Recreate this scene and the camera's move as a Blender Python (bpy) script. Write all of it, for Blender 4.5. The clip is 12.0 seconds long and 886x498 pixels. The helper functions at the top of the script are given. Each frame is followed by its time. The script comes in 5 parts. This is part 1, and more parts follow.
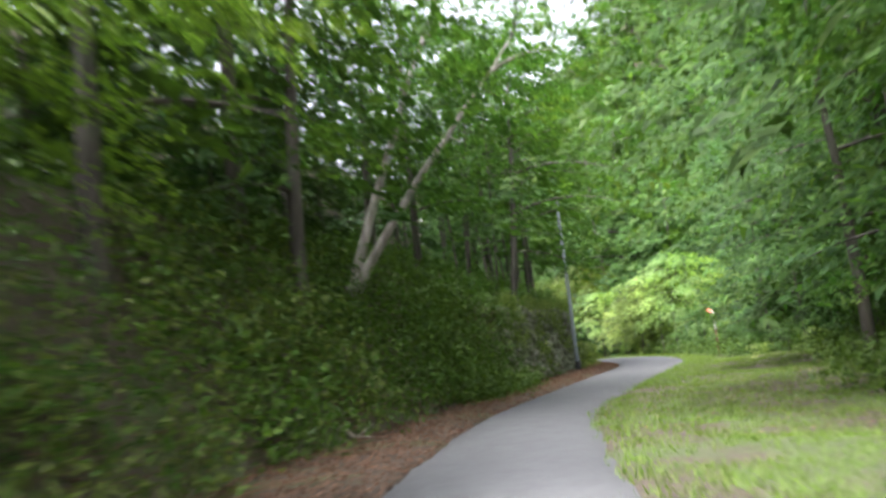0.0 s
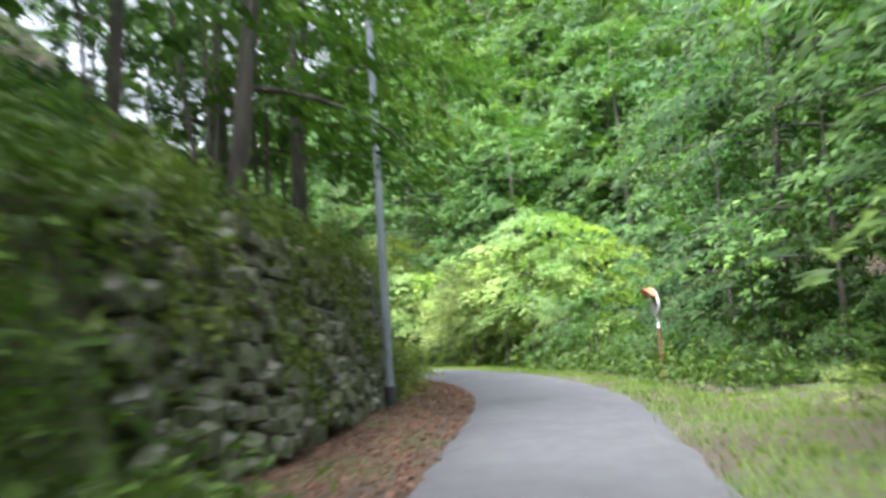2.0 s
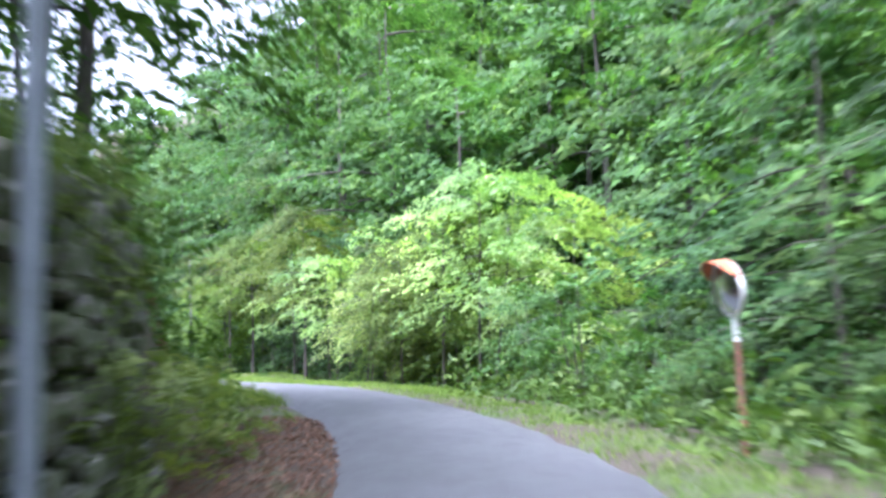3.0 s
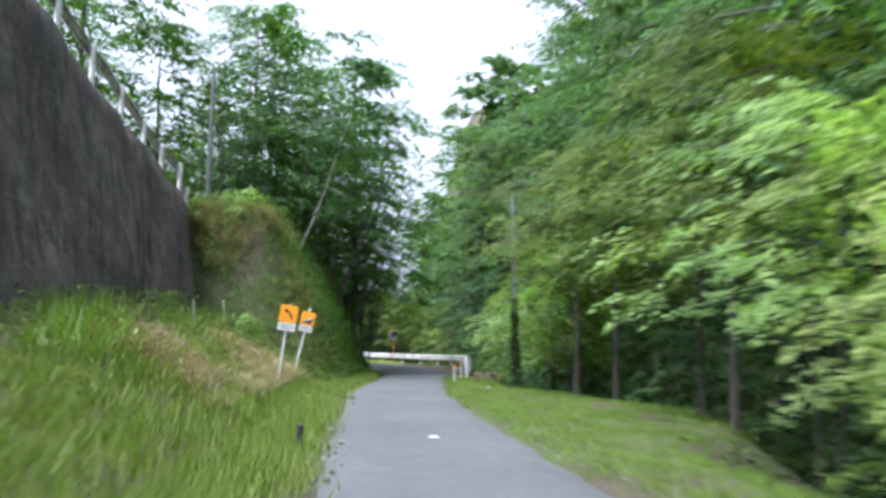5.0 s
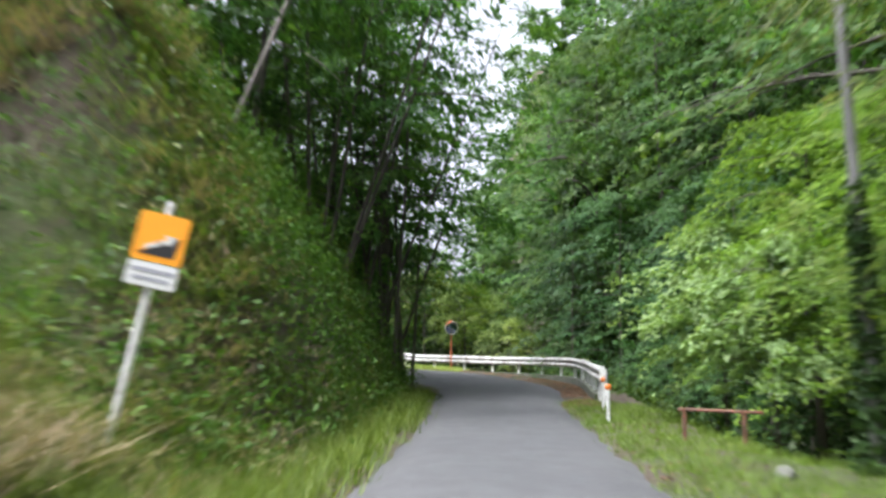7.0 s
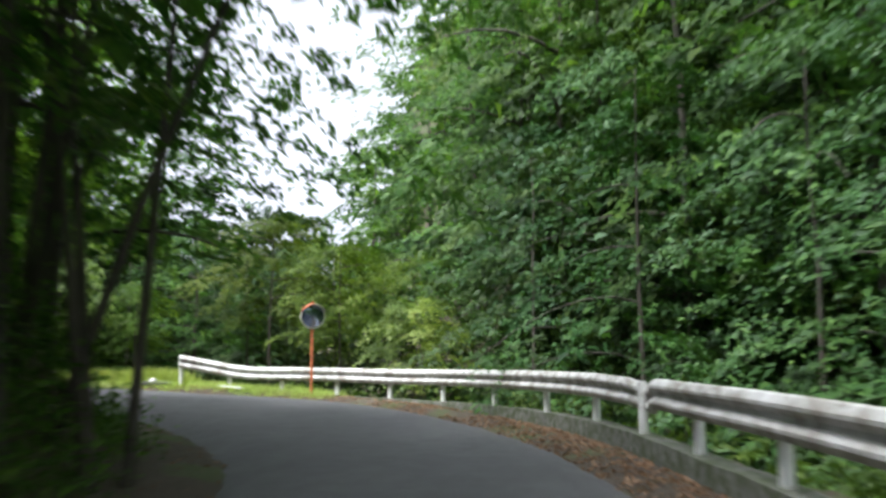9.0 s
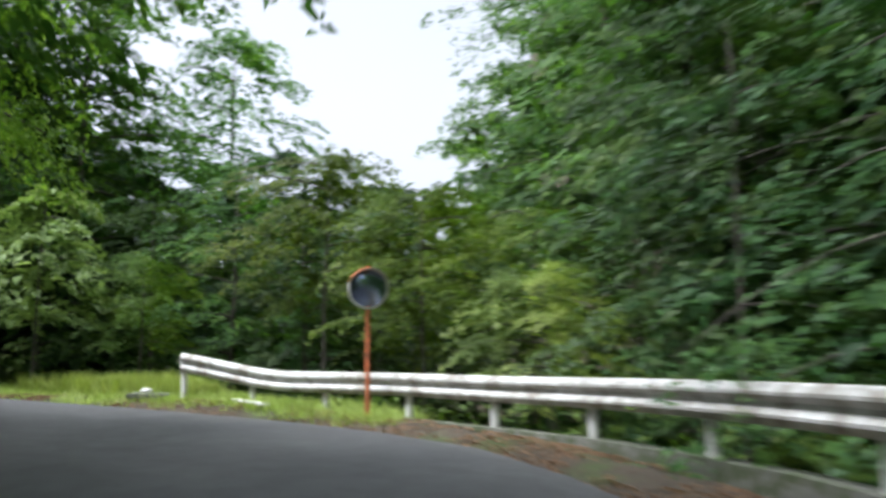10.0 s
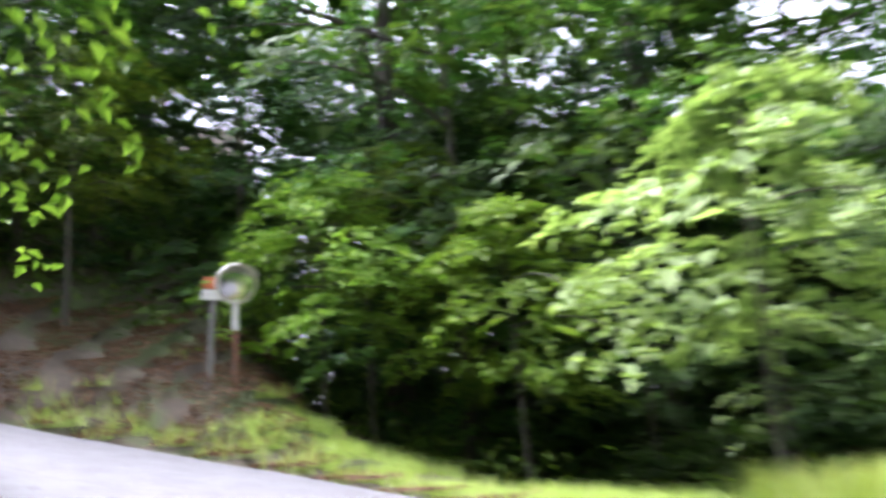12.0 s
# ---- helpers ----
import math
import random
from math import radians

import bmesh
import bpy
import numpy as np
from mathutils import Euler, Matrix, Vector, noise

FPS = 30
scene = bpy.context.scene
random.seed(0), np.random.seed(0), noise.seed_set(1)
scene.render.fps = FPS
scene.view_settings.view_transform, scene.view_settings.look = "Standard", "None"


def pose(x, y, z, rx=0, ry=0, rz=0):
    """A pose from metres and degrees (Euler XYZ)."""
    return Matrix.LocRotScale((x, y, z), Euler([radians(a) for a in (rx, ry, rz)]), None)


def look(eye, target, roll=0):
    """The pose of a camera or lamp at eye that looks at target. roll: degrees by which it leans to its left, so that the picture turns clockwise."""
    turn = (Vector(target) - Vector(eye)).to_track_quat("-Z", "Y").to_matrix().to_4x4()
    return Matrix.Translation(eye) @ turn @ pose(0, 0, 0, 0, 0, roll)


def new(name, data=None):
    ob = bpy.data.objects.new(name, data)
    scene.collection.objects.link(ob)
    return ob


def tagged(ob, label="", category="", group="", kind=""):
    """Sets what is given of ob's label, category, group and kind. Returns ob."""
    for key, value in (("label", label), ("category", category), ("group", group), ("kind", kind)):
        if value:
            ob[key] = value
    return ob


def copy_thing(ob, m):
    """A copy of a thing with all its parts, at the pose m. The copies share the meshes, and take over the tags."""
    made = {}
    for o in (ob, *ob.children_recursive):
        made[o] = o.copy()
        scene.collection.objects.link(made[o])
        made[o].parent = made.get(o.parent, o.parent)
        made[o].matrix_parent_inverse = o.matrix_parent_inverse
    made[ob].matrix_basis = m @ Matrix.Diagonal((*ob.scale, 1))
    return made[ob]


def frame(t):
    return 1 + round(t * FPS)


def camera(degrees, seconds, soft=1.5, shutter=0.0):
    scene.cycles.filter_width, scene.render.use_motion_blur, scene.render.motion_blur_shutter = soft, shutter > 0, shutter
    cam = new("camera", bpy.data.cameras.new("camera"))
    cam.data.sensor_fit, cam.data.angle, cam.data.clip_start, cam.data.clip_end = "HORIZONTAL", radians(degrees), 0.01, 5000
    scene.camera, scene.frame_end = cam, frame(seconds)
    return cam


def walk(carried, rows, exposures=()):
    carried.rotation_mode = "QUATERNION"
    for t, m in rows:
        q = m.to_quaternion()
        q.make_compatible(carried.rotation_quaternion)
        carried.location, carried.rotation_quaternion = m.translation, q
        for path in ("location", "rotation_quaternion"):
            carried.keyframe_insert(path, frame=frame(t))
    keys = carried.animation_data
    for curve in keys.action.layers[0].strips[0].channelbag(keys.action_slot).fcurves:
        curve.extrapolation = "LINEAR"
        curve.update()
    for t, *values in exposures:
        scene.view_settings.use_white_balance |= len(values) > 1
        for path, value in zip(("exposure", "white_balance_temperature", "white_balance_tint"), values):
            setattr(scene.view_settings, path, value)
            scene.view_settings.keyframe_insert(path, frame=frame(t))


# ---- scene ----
cam = camera(57.3, 12.0, soft=2.9, shutter=0.6)
PATH = [
    (0, (-8.523, -41.956, 0.989), (-8.549, -39.976, 1.275), -6.2),
    (0.5, (-8.457, -37.003, 1.045), (-8.370, -35.022, 1.306), -6.7),
    (1, (-8.148, -32.078, 1.091), (-7.940, -30.105, 1.338), -7.7),
    (1.5, (-7.220, -27.218, 1.172), (-6.906, -25.259, 1.430), -6.2),
    (2, (-6.199, -22.534, 1.238), (-5.747, -20.602, 1.479), -3.8),
    (2.5, (-4.778, -18.081, 1.284), (-4.218, -16.176, 1.527), -2.3),
    (2.7, (-4.112, -16.382, 1.335), (-3.528, -14.484, 1.576), -2.1),
    (3.5, (-1.450, -8.000, 1.480), (-0.980, -6.080, 1.715), -0.6),
    (4.3, (-0.036, 0.513, 1.624), (-0.051, 2.499, 1.864), 1.7),
    (4.5, (-0.328, 2.887, 1.739), (-0.450, 4.871, 1.963), 2.7),
    (5, (-1.183, 7.997, 1.648), (-1.532, 9.952, 1.889), 1.0),
    (5.5, (-2.412, 12.777, 1.658), (-2.871, 14.710, 1.891), 1.1),
    (6, (-3.704, 17.293, 1.576), (-4.191, 19.217, 1.825), 0.8),
    (6.5, (-4.796, 21.664, 1.582), (-5.284, 23.588, 1.830), 0.7),
    (7, (-5.800, 26.037, 1.579), (-6.269, 27.967, 1.818), 0.3),
    (7.5, (-7.027, 30.773, 1.618), (-7.421, 32.719, 1.866), 0.4),
    (9.3, (-9.308, 46.153, 1.490), (-9.505, 48.127, 1.742), -0.6),
    (9.5, (-9.459, 47.911, 1.544), (-9.712, 49.880, 1.790), -0.5),
    (10, (-10.269, 51.903, 1.402), (-10.762, 53.823, 1.664), -0.6),
    (10.5, (-11.597, 55.170, 1.414), (-12.439, 56.959, 1.714), -1.2),
    (11, (-13.236, 57.470, 1.491), (-14.416, 59.053, 1.807), -1.7),
    (11.5, (-15.121, 59.200, 1.601), (-16.617, 60.482, 1.944), -3.2),
    (12, (-17.197, 60.167, 1.572), (-18.943, 61.038, 2.012), -3.9),
]
walk(cam, [(t, look(e, g, r)) for t, e, g, r in PATH], [(0.0, 2.25, 5900, 17), (1.0, 2.35, 6100, 13), (1.5, 2.4, 6200, 12), (2.0, 2.45, 5700, 18), (2.5, 2.75, 5000, 28), (4.5, 1.65, 5400, 13), (6.0, 1.55, 5300, 16), (7.0, 1.65, 5800, 15), (7.5, 1.75, 6400, 11), (9.5, 1.4, 5700, 12), (10.5, 1.1, 5800, 10), (11.0, 1.25, 5900, 10), (11.5, 1.85, 5800, 14), (12.0, 3.0, 5600, 28)])

# ---- world and light ----
world = bpy.data.worlds.new("sky")
scene.world = world
world.use_nodes = True
wn = world.node_tree.nodes
sky = wn.new("ShaderNodeTexSky")
sky.sky_type = "NISHITA"
sky.sun_disc = False
sky.sun_elevation = radians(65)
sky.sun_rotation = radians(224)
sky.dust_density = 6.0
sky.air_density = 1.0
pale = wn.new("ShaderNodeHueSaturation")
pale.inputs["Saturation"].default_value = 0.06
world.node_tree.links.new(sky.outputs[0], pale.inputs["Color"])
world.node_tree.links.new(pale.outputs[0], wn["Background"].inputs["Color"])
wn["Background"].inputs["Strength"].default_value = 0.15
sun = new("sun", bpy.data.lights.new("sun", "SUN"))
sun.data.energy = 2.6
sun.data.angle = radians(16)
sun.data.color = (1.0, 0.95, 0.86)
sun.matrix_world = look((0, 0, 60), (-60 * math.sin(radians(224)) * 0.47, -60 * math.cos(radians(224)) * 0.47, 0))


# ---- materials ----
def mat(name, rough=0.8, metal=0.0):
    m = bpy.data.materials.new(name)
    m.use_nodes = True
    b = m.node_tree.nodes["Principled BSDF"]
    b.inputs["Roughness"].default_value = rough
    b.inputs["Metallic"].default_value = metal
    return m, m.node_tree.nodes, m.node_tree.links, b


def noise_tex(n, l, scale, detail=5.0, coord="Object", rough=0.6, stretch=None):
    c = n.new("ShaderNodeTexCoord")
    t = n.new("ShaderNodeTexNoise")
    t.inputs["Scale"].default_value = scale
    t.inputs["Detail"].default_value = detail
    t.inputs["Roughness"].default_value = rough
    if stretch:
        mp = n.new("ShaderNodeMapping")
        mp.inputs["Scale"].default_value = stretch
        l.new(c.outputs[coord], mp.inputs["Vector"])
        l.new(mp.outputs[0], t.inputs["Vector"])
    else:
        l.new(c.outputs[coord], t.inputs["Vector"])
    return t.outputs["Fac"]


def ramp(n, l, fac, stops):
    r = n.new("ShaderNodeValToRGB")
    while len(r.color_ramp.elements) < len(stops):
        r.color_ramp.elements.new(0.5)
    for e, (p, c) in zip(r.color_ramp.elements, stops):
        e.position, e.color = p, (*c, 1)
    l.new(fac, r.inputs["Fac"])
    return r.outputs["Color"]


def mix(n, l, fac, a, b, mode="MIX"):
    m = n.new("ShaderNodeMix")
    m.data_type = "RGBA"
    m.blend_type = mode
    for sock, v in ((m.inputs["Factor"], fac), (m.inputs["A"], a), (m.inputs["B"], b)):
        if isinstance(v, (int, float)):
            sock.default_value = v
        elif isinstance(v, tuple):
            sock.default_value = (*v, 1)
        else:
            l.new(v, sock)
    return m.outputs["Result"]


def bump(n, l, b, height, strength, dist=0.02):
    u = n.new("ShaderNodeBump")
    u.inputs["Strength"].default_value = strength
    u.inputs["Distance"].default_value = dist
    l.new(height, u.inputs["Height"])
    l.new(u.outputs[0], b.inputs["Normal"])


def simple(name, color, rough=0.6, metal=0.0, vary=0.25, scale=6.0, bumpy=0.2, grime=None, grime_at=0.62):
    """A painted or plain surface with two scales of variation and optional grime."""
    m, n, l, b = mat(name, rough, metal)
    f1 = noise_tex(n, l, scale, 6)
    f2 = noise_tex(n, l, scale * 9, 3)
    lo = tuple(c * (1 - vary) for c in color)
    hi = tuple(min(1, c * (1 + vary)) for c in color)
    col = ramp(n, l, f1, [(0.3, lo), (0.7, hi)])
    col = mix(n, l, 0.25, col, ramp(n, l, f2, [(0.35, lo), (0.65, hi)]))
    if grime:
        g = ramp(n, l, noise_tex(n, l, scale * 2.3, 8, rough=0.75), [(grime_at - 0.08, (0, 0, 0)), (grime_at + 0.05, (1, 1, 1))])
        col = mix(n, l, g, col, grime)
    l.new(col, b.inputs["Base Color"])
    bump(n, l, b, f2, bumpy)
    return m


def leaf_mat(name, dark, mid, light, trans=0.45, rough=0.55, stands=False):
    m, n, l, b = mat(name, rough)
    g = n.new("ShaderNodeNewGeometry")
    o = n.new("ShaderNodeObjectInfo")
    col = ramp(n, l, g.outputs["Random Per Island"], [(0.0, dark), (0.5, mid), (1.0, light)])
    big = noise_tex(n, l, 0.9, 3)
    col = mix(n, l, ramp(n, l, big, [(0.35, (0, 0, 0)), (0.7, (0.7, 0.7, 0.7))]), col, mid)
    hs = n.new("ShaderNodeHueSaturation")
    vr = n.new("ShaderNodeMapRange")
    vr.inputs["To Min"].default_value, vr.inputs["To Max"].default_value = 0.75, 1.3
    l.new(o.outputs["Random"], vr.inputs["Value"])
    l.new(vr.outputs[0], hs.inputs["Value"])
    hr = n.new("ShaderNodeMapRange")
    hr.inputs["To Min"].default_value, hr.inputs["To Max"].default_value = 0.485, 0.515
    l.new(o.outputs["Random"], hr.inputs["Value"])
    l.new(hr.outputs[0], hs.inputs["Hue"])
    if stands:
        tone = ramp(n, l, noise_tex(n, l, 0.16, 3), [(0.36, (0.5, 0.6, 0.62)), (0.5, (0.9, 0.95, 0.9)), (0.66, (1.35, 1.25, 1.0))])
        col = mix(n, l, 1.0, col, tone, "MULTIPLY")
    l.new(col, hs.inputs["Color"])
    l.new(hs.outputs[0], b.inputs["Base Color"])
    b.inputs["Specular IOR Level"].default_value = 0.22
    t = n.new("ShaderNodeBsdfTranslucent")
    warm = mix(n, l, 1.0, hs.outputs[0], (1.0, 1.15, 0.4), "MULTIPLY")
    l.new(warm, t.inputs["Color"])
    ms = n.new("ShaderNodeMixShader")
    ms.inputs[0].default_value = trans
    l.new(b.outputs[0], ms.inputs[1])
    l.new(t.outputs[0], ms.inputs[2])
    l.new(ms.outputs[0], n["Material Output"].inputs["Surface"])
    return m


M_LEAF = leaf_mat("leaf_green", (0.034, 0.068, 0.019), (0.074, 0.142, 0.034), (0.155, 0.24, 0.062), 0.5, stands=True)
# darker copy of the leaf green: the woods' shade is put into the colour
M_LEAF_SHADED = leaf_mat("leaf_shaded", (0.018, 0.042, 0.012), (0.04, 0.084, 0.02), (0.085, 0.14, 0.035), 0.28, stands=True)
# light green of the pale shrubs; on the lit trees it paints in sunlight
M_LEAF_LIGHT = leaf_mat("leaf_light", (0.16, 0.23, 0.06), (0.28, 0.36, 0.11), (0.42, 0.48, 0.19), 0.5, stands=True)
M_LEAF_PALE = leaf_mat("leaf_pale", (0.125, 0.175, 0.065), (0.205, 0.285, 0.115), (0.32, 0.395, 0.19), 0.42)
M_TWIG = leaf_mat("leaf_yellow_green", (0.075, 0.14, 0.016), (0.15, 0.25, 0.034), (0.26, 0.36, 0.07), 0.45)
# olive weed green; on the banks its lighter tone stands in for sunlight
M_WEED = leaf_mat("weed_leaf", (0.055, 0.07, 0.02), (0.115, 0.15, 0.032), (0.21, 0.24, 0.065), 0.4)
M_LEAF_OLIVE = leaf_mat("leaf_olive", (0.045, 0.078, 0.012), (0.095, 0.14, 0.02), (0.18, 0.21, 0.04), 0.45, stands=True)
M_FERN = leaf_mat("undergrowth_leaf", (0.026, 0.052, 0.009), (0.058, 0.11, 0.014), (0.12, 0.18, 0.028), 0.35)
M_GRASS = leaf_mat("grass_blade", (0.06, 0.11, 0.013), (0.12, 0.19, 0.024), (0.21, 0.26, 0.05), 0.4)
M_GRASS_PALE = leaf_mat("pale_grass_blade", (0.15, 0.2, 0.04), (0.27, 0.32, 0.08), (0.43, 0.45, 0.17), 0.4)
M_DRY = leaf_mat("dry_stalk", (0.16, 0.12, 0.07), (0.28, 0.22, 0.13), (0.42, 0.34, 0.22), 0.25, 0.7)
M_LITTER = leaf_mat("fallen_leaf", (0.1, 0.06, 0.034), (0.2, 0.12, 0.07), (0.34, 0.22, 0.14), 0.1, 0.8)
M_MOULD = leaf_mat("wet_leaf_mould", (0.03, 0.018, 0.012), (0.06, 0.036, 0.024), (0.11, 0.065, 0.04), 0.05, 0.6)


def bark_mat(name, a, b_):
    m, n, l, b = mat(name, 0.9)
    f = noise_tex(n, l, 5, 8, stretch=(1, 1, 0.2))
    f2 = noise_tex(n, l, 1.3, 4)
    c = ramp(n, l, f, [(0.35, a), (0.65, b_)])
    c = mix(n, l, ramp(n, l, f2, [(0.5, (0, 0, 0)), (0.7, (0.6, 0.6, 0.6))]), c, (0.07, 0.09, 0.045))
    l.new(c, b.inputs["Base Color"])
    bump(n, l, b, f, 0.7, 0.03)
    return m


M_BARK = bark_mat("bark_dark", (0.03, 0.026, 0.02), (0.085, 0.072, 0.056))
M_BARK_GREY = bark_mat("bark_grey", (0.1, 0.088, 0.072), (0.22, 0.2, 0.17))
M_BARK_PALE = bark_mat("bark_pale", (0.15, 0.13, 0.105), (0.36, 0.33, 0.28))


def ground_mat():
    m, n, l, b = mat("forest_soil", 0.95)
    f1 = noise_tex(n, l, 0.5, 9, rough=0.72)
    f2 = noise_tex(n, l, 7, 9, rough=0.75)
    f3 = noise_tex(n, l, 45, 4)
    c = ramp(n, l, f2, [(0.3, (0.026, 0.019, 0.012)), (0.5, (0.066, 0.05, 0.031)), (0.62, (0.1, 0.077, 0.048)), (0.75, (0.15, 0.117, 0.078))])
    c = mix(n, l, 0.5, c, ramp(n, l, f3, [(0.35, (0.034, 0.025, 0.017)), (0.65, (0.11, 0.085, 0.055))]))
    green = ramp(n, l, f3, [(0.3, (0.03, 0.048, 0.013)), (0.7, (0.095, 0.13, 0.03))])
    c = mix(n, l, ramp(n, l, f1, [(0.5, (0, 0, 0)), (0.58, (0.8, 0.8, 0.8))]), c, green)
    l.new(c, b.inputs["Base Color"])
    bump(n, l, b, f2, 0.9, 0.08)
    return m


def asphalt_mat():
    m, n, l, b = mat("worn_asphalt", 0.85)
    f1 = noise_tex(n, l, 0.35, 5)
    f2 = noise_tex(n, l, 3.2, 7, rough=0.7)
    f3 = noise_tex(n, l, 140, 2)
    c = ramp(n, l, f1, [(0.32, (0.038, 0.039, 0.04)), (0.66, (0.078, 0.078, 0.076))])
    c = mix(n, l, ramp(n, l, f2, [(0.46, (0, 0, 0)), (0.7, (0.8, 0.8, 0.8))]), c, (0.042, 0.041, 0.04))
    c = mix(n, l, 0.35, c, ramp(n, l, f3, [(0.35, (0.04, 0.04, 0.04)), (0.65, (0.13, 0.128, 0.123))]))
    l.new(c, b.inputs["Base Color"])
    r = n.new("ShaderNodeMapRange")
    r.inputs["To Min"].default_value, r.inputs["To Max"].default_value = 0.6, 0.95
    l.new(f2, r.inputs["Value"])
    l.new(r.outputs[0], b.inputs["Roughness"])
    bump(n, l, b, f3, 0.5, 0.01)
    return m


M_SOIL = ground_mat()
M_ROAD = asphalt_mat()
M_PATCH = simple("pale_concrete_slab", (0.085, 0.085, 0.084), 0.88, vary=0.18, scale=2, grime=(0.062, 0.061, 0.058), grime_at=0.6)
M_KERB = simple("mossy_concrete", (0.14, 0.135, 0.12), 0.9, vary=0.4, scale=3, grime=(0.05, 0.065, 0.025), grime_at=0.5)
M_WHITE = simple("weathered_white_paint", (0.63, 0.63, 0.6), 0.5, vary=0.06, scale=3, bumpy=0.05, grime=(0.26, 0.23, 0.18), grime_at=0.6)
M_PIPE = simple("rusty_faded_pipe", (0.2, 0.08, 0.04), 0.75, vary=0.35, scale=9, grime=(0.08, 0.045, 0.03), grime_at=0.5)
M_RAIL = simple("chalky_white_rail_paint", (0.52, 0.52, 0.495), 0.6, vary=0.14, scale=1.7, bumpy=0.08, grime=(0.24, 0.22, 0.18), grime_at=0.53)
M_ORANGE = simple("orange_sign_sheeting", (0.85, 0.33, 0.008), 0.45, vary=0.06, scale=5, bumpy=0.02)
M_AMBER = simple("amber_reflector", (0.62, 0.16, 0.01), 0.4, vary=0.12, scale=9, bumpy=0.05)
M_ORANGE_RUST = simple("faded_orange_paint", (0.52, 0.14, 0.045), 0.65, vary=0.3, scale=7, grime=(0.13, 0.055, 0.03), grime_at=0.55)
M_BLACK = simple("black_paint", (0.018, 0.017, 0.017), 0.5, vary=0.2)
M_INK = simple("grey_print", (0.3, 0.3, 0.32), 0.6, vary=0.15)
M_POLE = simple("grey_blue_coated_steel", (0.2, 0.225, 0.25), 0.5, vary=0.2, scale=4, grime=(0.1, 0.1, 0.09), grime_at=0.66)
M_POLE_GREY = simple("weathered_grey_pole", (0.16, 0.158, 0.148), 0.85, vary=0.25, scale=3, grime=(0.12, 0.12, 0.09))
M_RUBBER = simple("dark_base_wrap", (0.03, 0.03, 0.032), 0.7, vary=0.3)
M_BACK = simple("pale_moulded_plastic", (0.62, 0.61, 0.55), 0.6, vary=0.12, scale=5, grime=(0.2, 0.19, 0.14))
M_WOOD = simple("bleached_dead_wood", (0.36, 0.31, 0.25), 0.9, vary=0.3, scale=6)
M_BOARD = simple("scuffed_white_board", (0.66, 0.65, 0.62), 0.7, vary=0.12, scale=6, grime=(0.3, 0.26, 0.2))


def mirror_mat(name, lo, hi):
    m, n, l, b = mat(name, 0.2, 1.0)
    l.new(ramp(n, l, noise_tex(n, l, 5, 5), [(0.3, lo), (0.7, hi)]), b.inputs["Base Color"])
    return m


M_MIRROR = mirror_mat("bluish_mirror_face", (0.24, 0.29, 0.42), (0.34, 0.4, 0.54))
M_MIRROR_PALE = mirror_mat("hazy_mirror_face", (0.55, 0.58, 0.6), (0.74, 0.76, 0.78))


def stone_mat():
    m, n, l, b = mat("field_stone", 0.9)
    o = n.new("ShaderNodeObjectInfo")
    f = noise_tex(n, l, 4, 7)
    c = ramp(n, l, f, [(0.3, (0.12, 0.115, 0.1)), (0.7, (0.42, 0.4, 0.36))])
    c = mix(n, l, o.outputs["Random"], c, mix(n, l, 1.0, c, (0.6, 0.56, 0.5), "MULTIPLY"))
    moss = ramp(n, l, noise_tex(n, l, 2.1, 6), [(0.36, (0, 0, 0)), (0.52, (0.95, 0.95, 0.95))])
    c = mix(n, l, moss, c, (0.06, 0.078, 0.026))
    l.new(c, b.inputs["Base Color"])
    bump(n, l, b, f, 0.8, 0.04)
    return m


def cliff_mat():
    m, n, l, b = mat("stained_sprayed_concrete", 0.92)
    f = noise_tex(n, l, 1.6, 10, rough=0.72)
    big = noise_tex(n, l, 0.42, 5, rough=0.6)
    c = ramp(n, l, f, [(0.3, (0.073, 0.06, 0.052)), (0.52, (0.155, 0.133, 0.118)), (0.75, (0.27, 0.24, 0.212))])
    c = mix(n, l, ramp(n, l, big, [(0.42, (0, 0, 0)), (0.6, (0.75, 0.75, 0.75))]), c, (0.062, 0.05, 0.046))
    rust = ramp(n, l, noise_tex(n, l, 0.8, 5, stretch=(1, 1, 0.45)), [(0.54, (0, 0, 0)), (0.66, (0.55, 0.55, 0.55))])
    c = mix(n, l, rust, c, (0.15, 0.088, 0.07))
    pale_spot = ramp(n, l, noise_tex(n, l, 2.6, 7, rough=0.75), [(0.62, (0, 0, 0)), (0.74, (0.6, 0.6, 0.6))])
    c = mix(n, l, pale_spot, c, (0.28, 0.27, 0.25))
    run = ramp(n, l, noise_tex(n, l, 2.2, 6, stretch=(1, 1, 0.09), rough=0.7), [(0.5, (0, 0, 0)), (0.62, (0.7, 0.7, 0.7))])
    c = mix(n, l, run, c, (0.035, 0.031, 0.03))
    wash = ramp(n, l, noise_tex(n, l, 1.5, 6, stretch=(1, 1, 0.14), rough=0.7), [(0.56, (0, 0, 0)), (0.68, (0.5, 0.5, 0.5))])
    c = mix(n, l, wash, c, (0.3, 0.28, 0.25))
    moss = ramp(n, l, noise_tex(n, l, 1.2, 8, rough=0.7), [(0.56, (0, 0, 0)), (0.7, (0.6, 0.6, 0.6))])
    c = mix(n, l, moss, c, (0.06, 0.075, 0.03))
    l.new(c, b.inputs["Base Color"])
    bump(n, l, b, f, 1.0, 0.25)
    return m


M_STONE = stone_mat()
M_ROCK = simple("dark_mossy_rock", (0.07, 0.07, 0.062), 0.9, vary=0.3, scale=6, grime=(0.04, 0.055, 0.02), grime_at=0.5, bumpy=0.4)
M_CLIFF = cliff_mat()
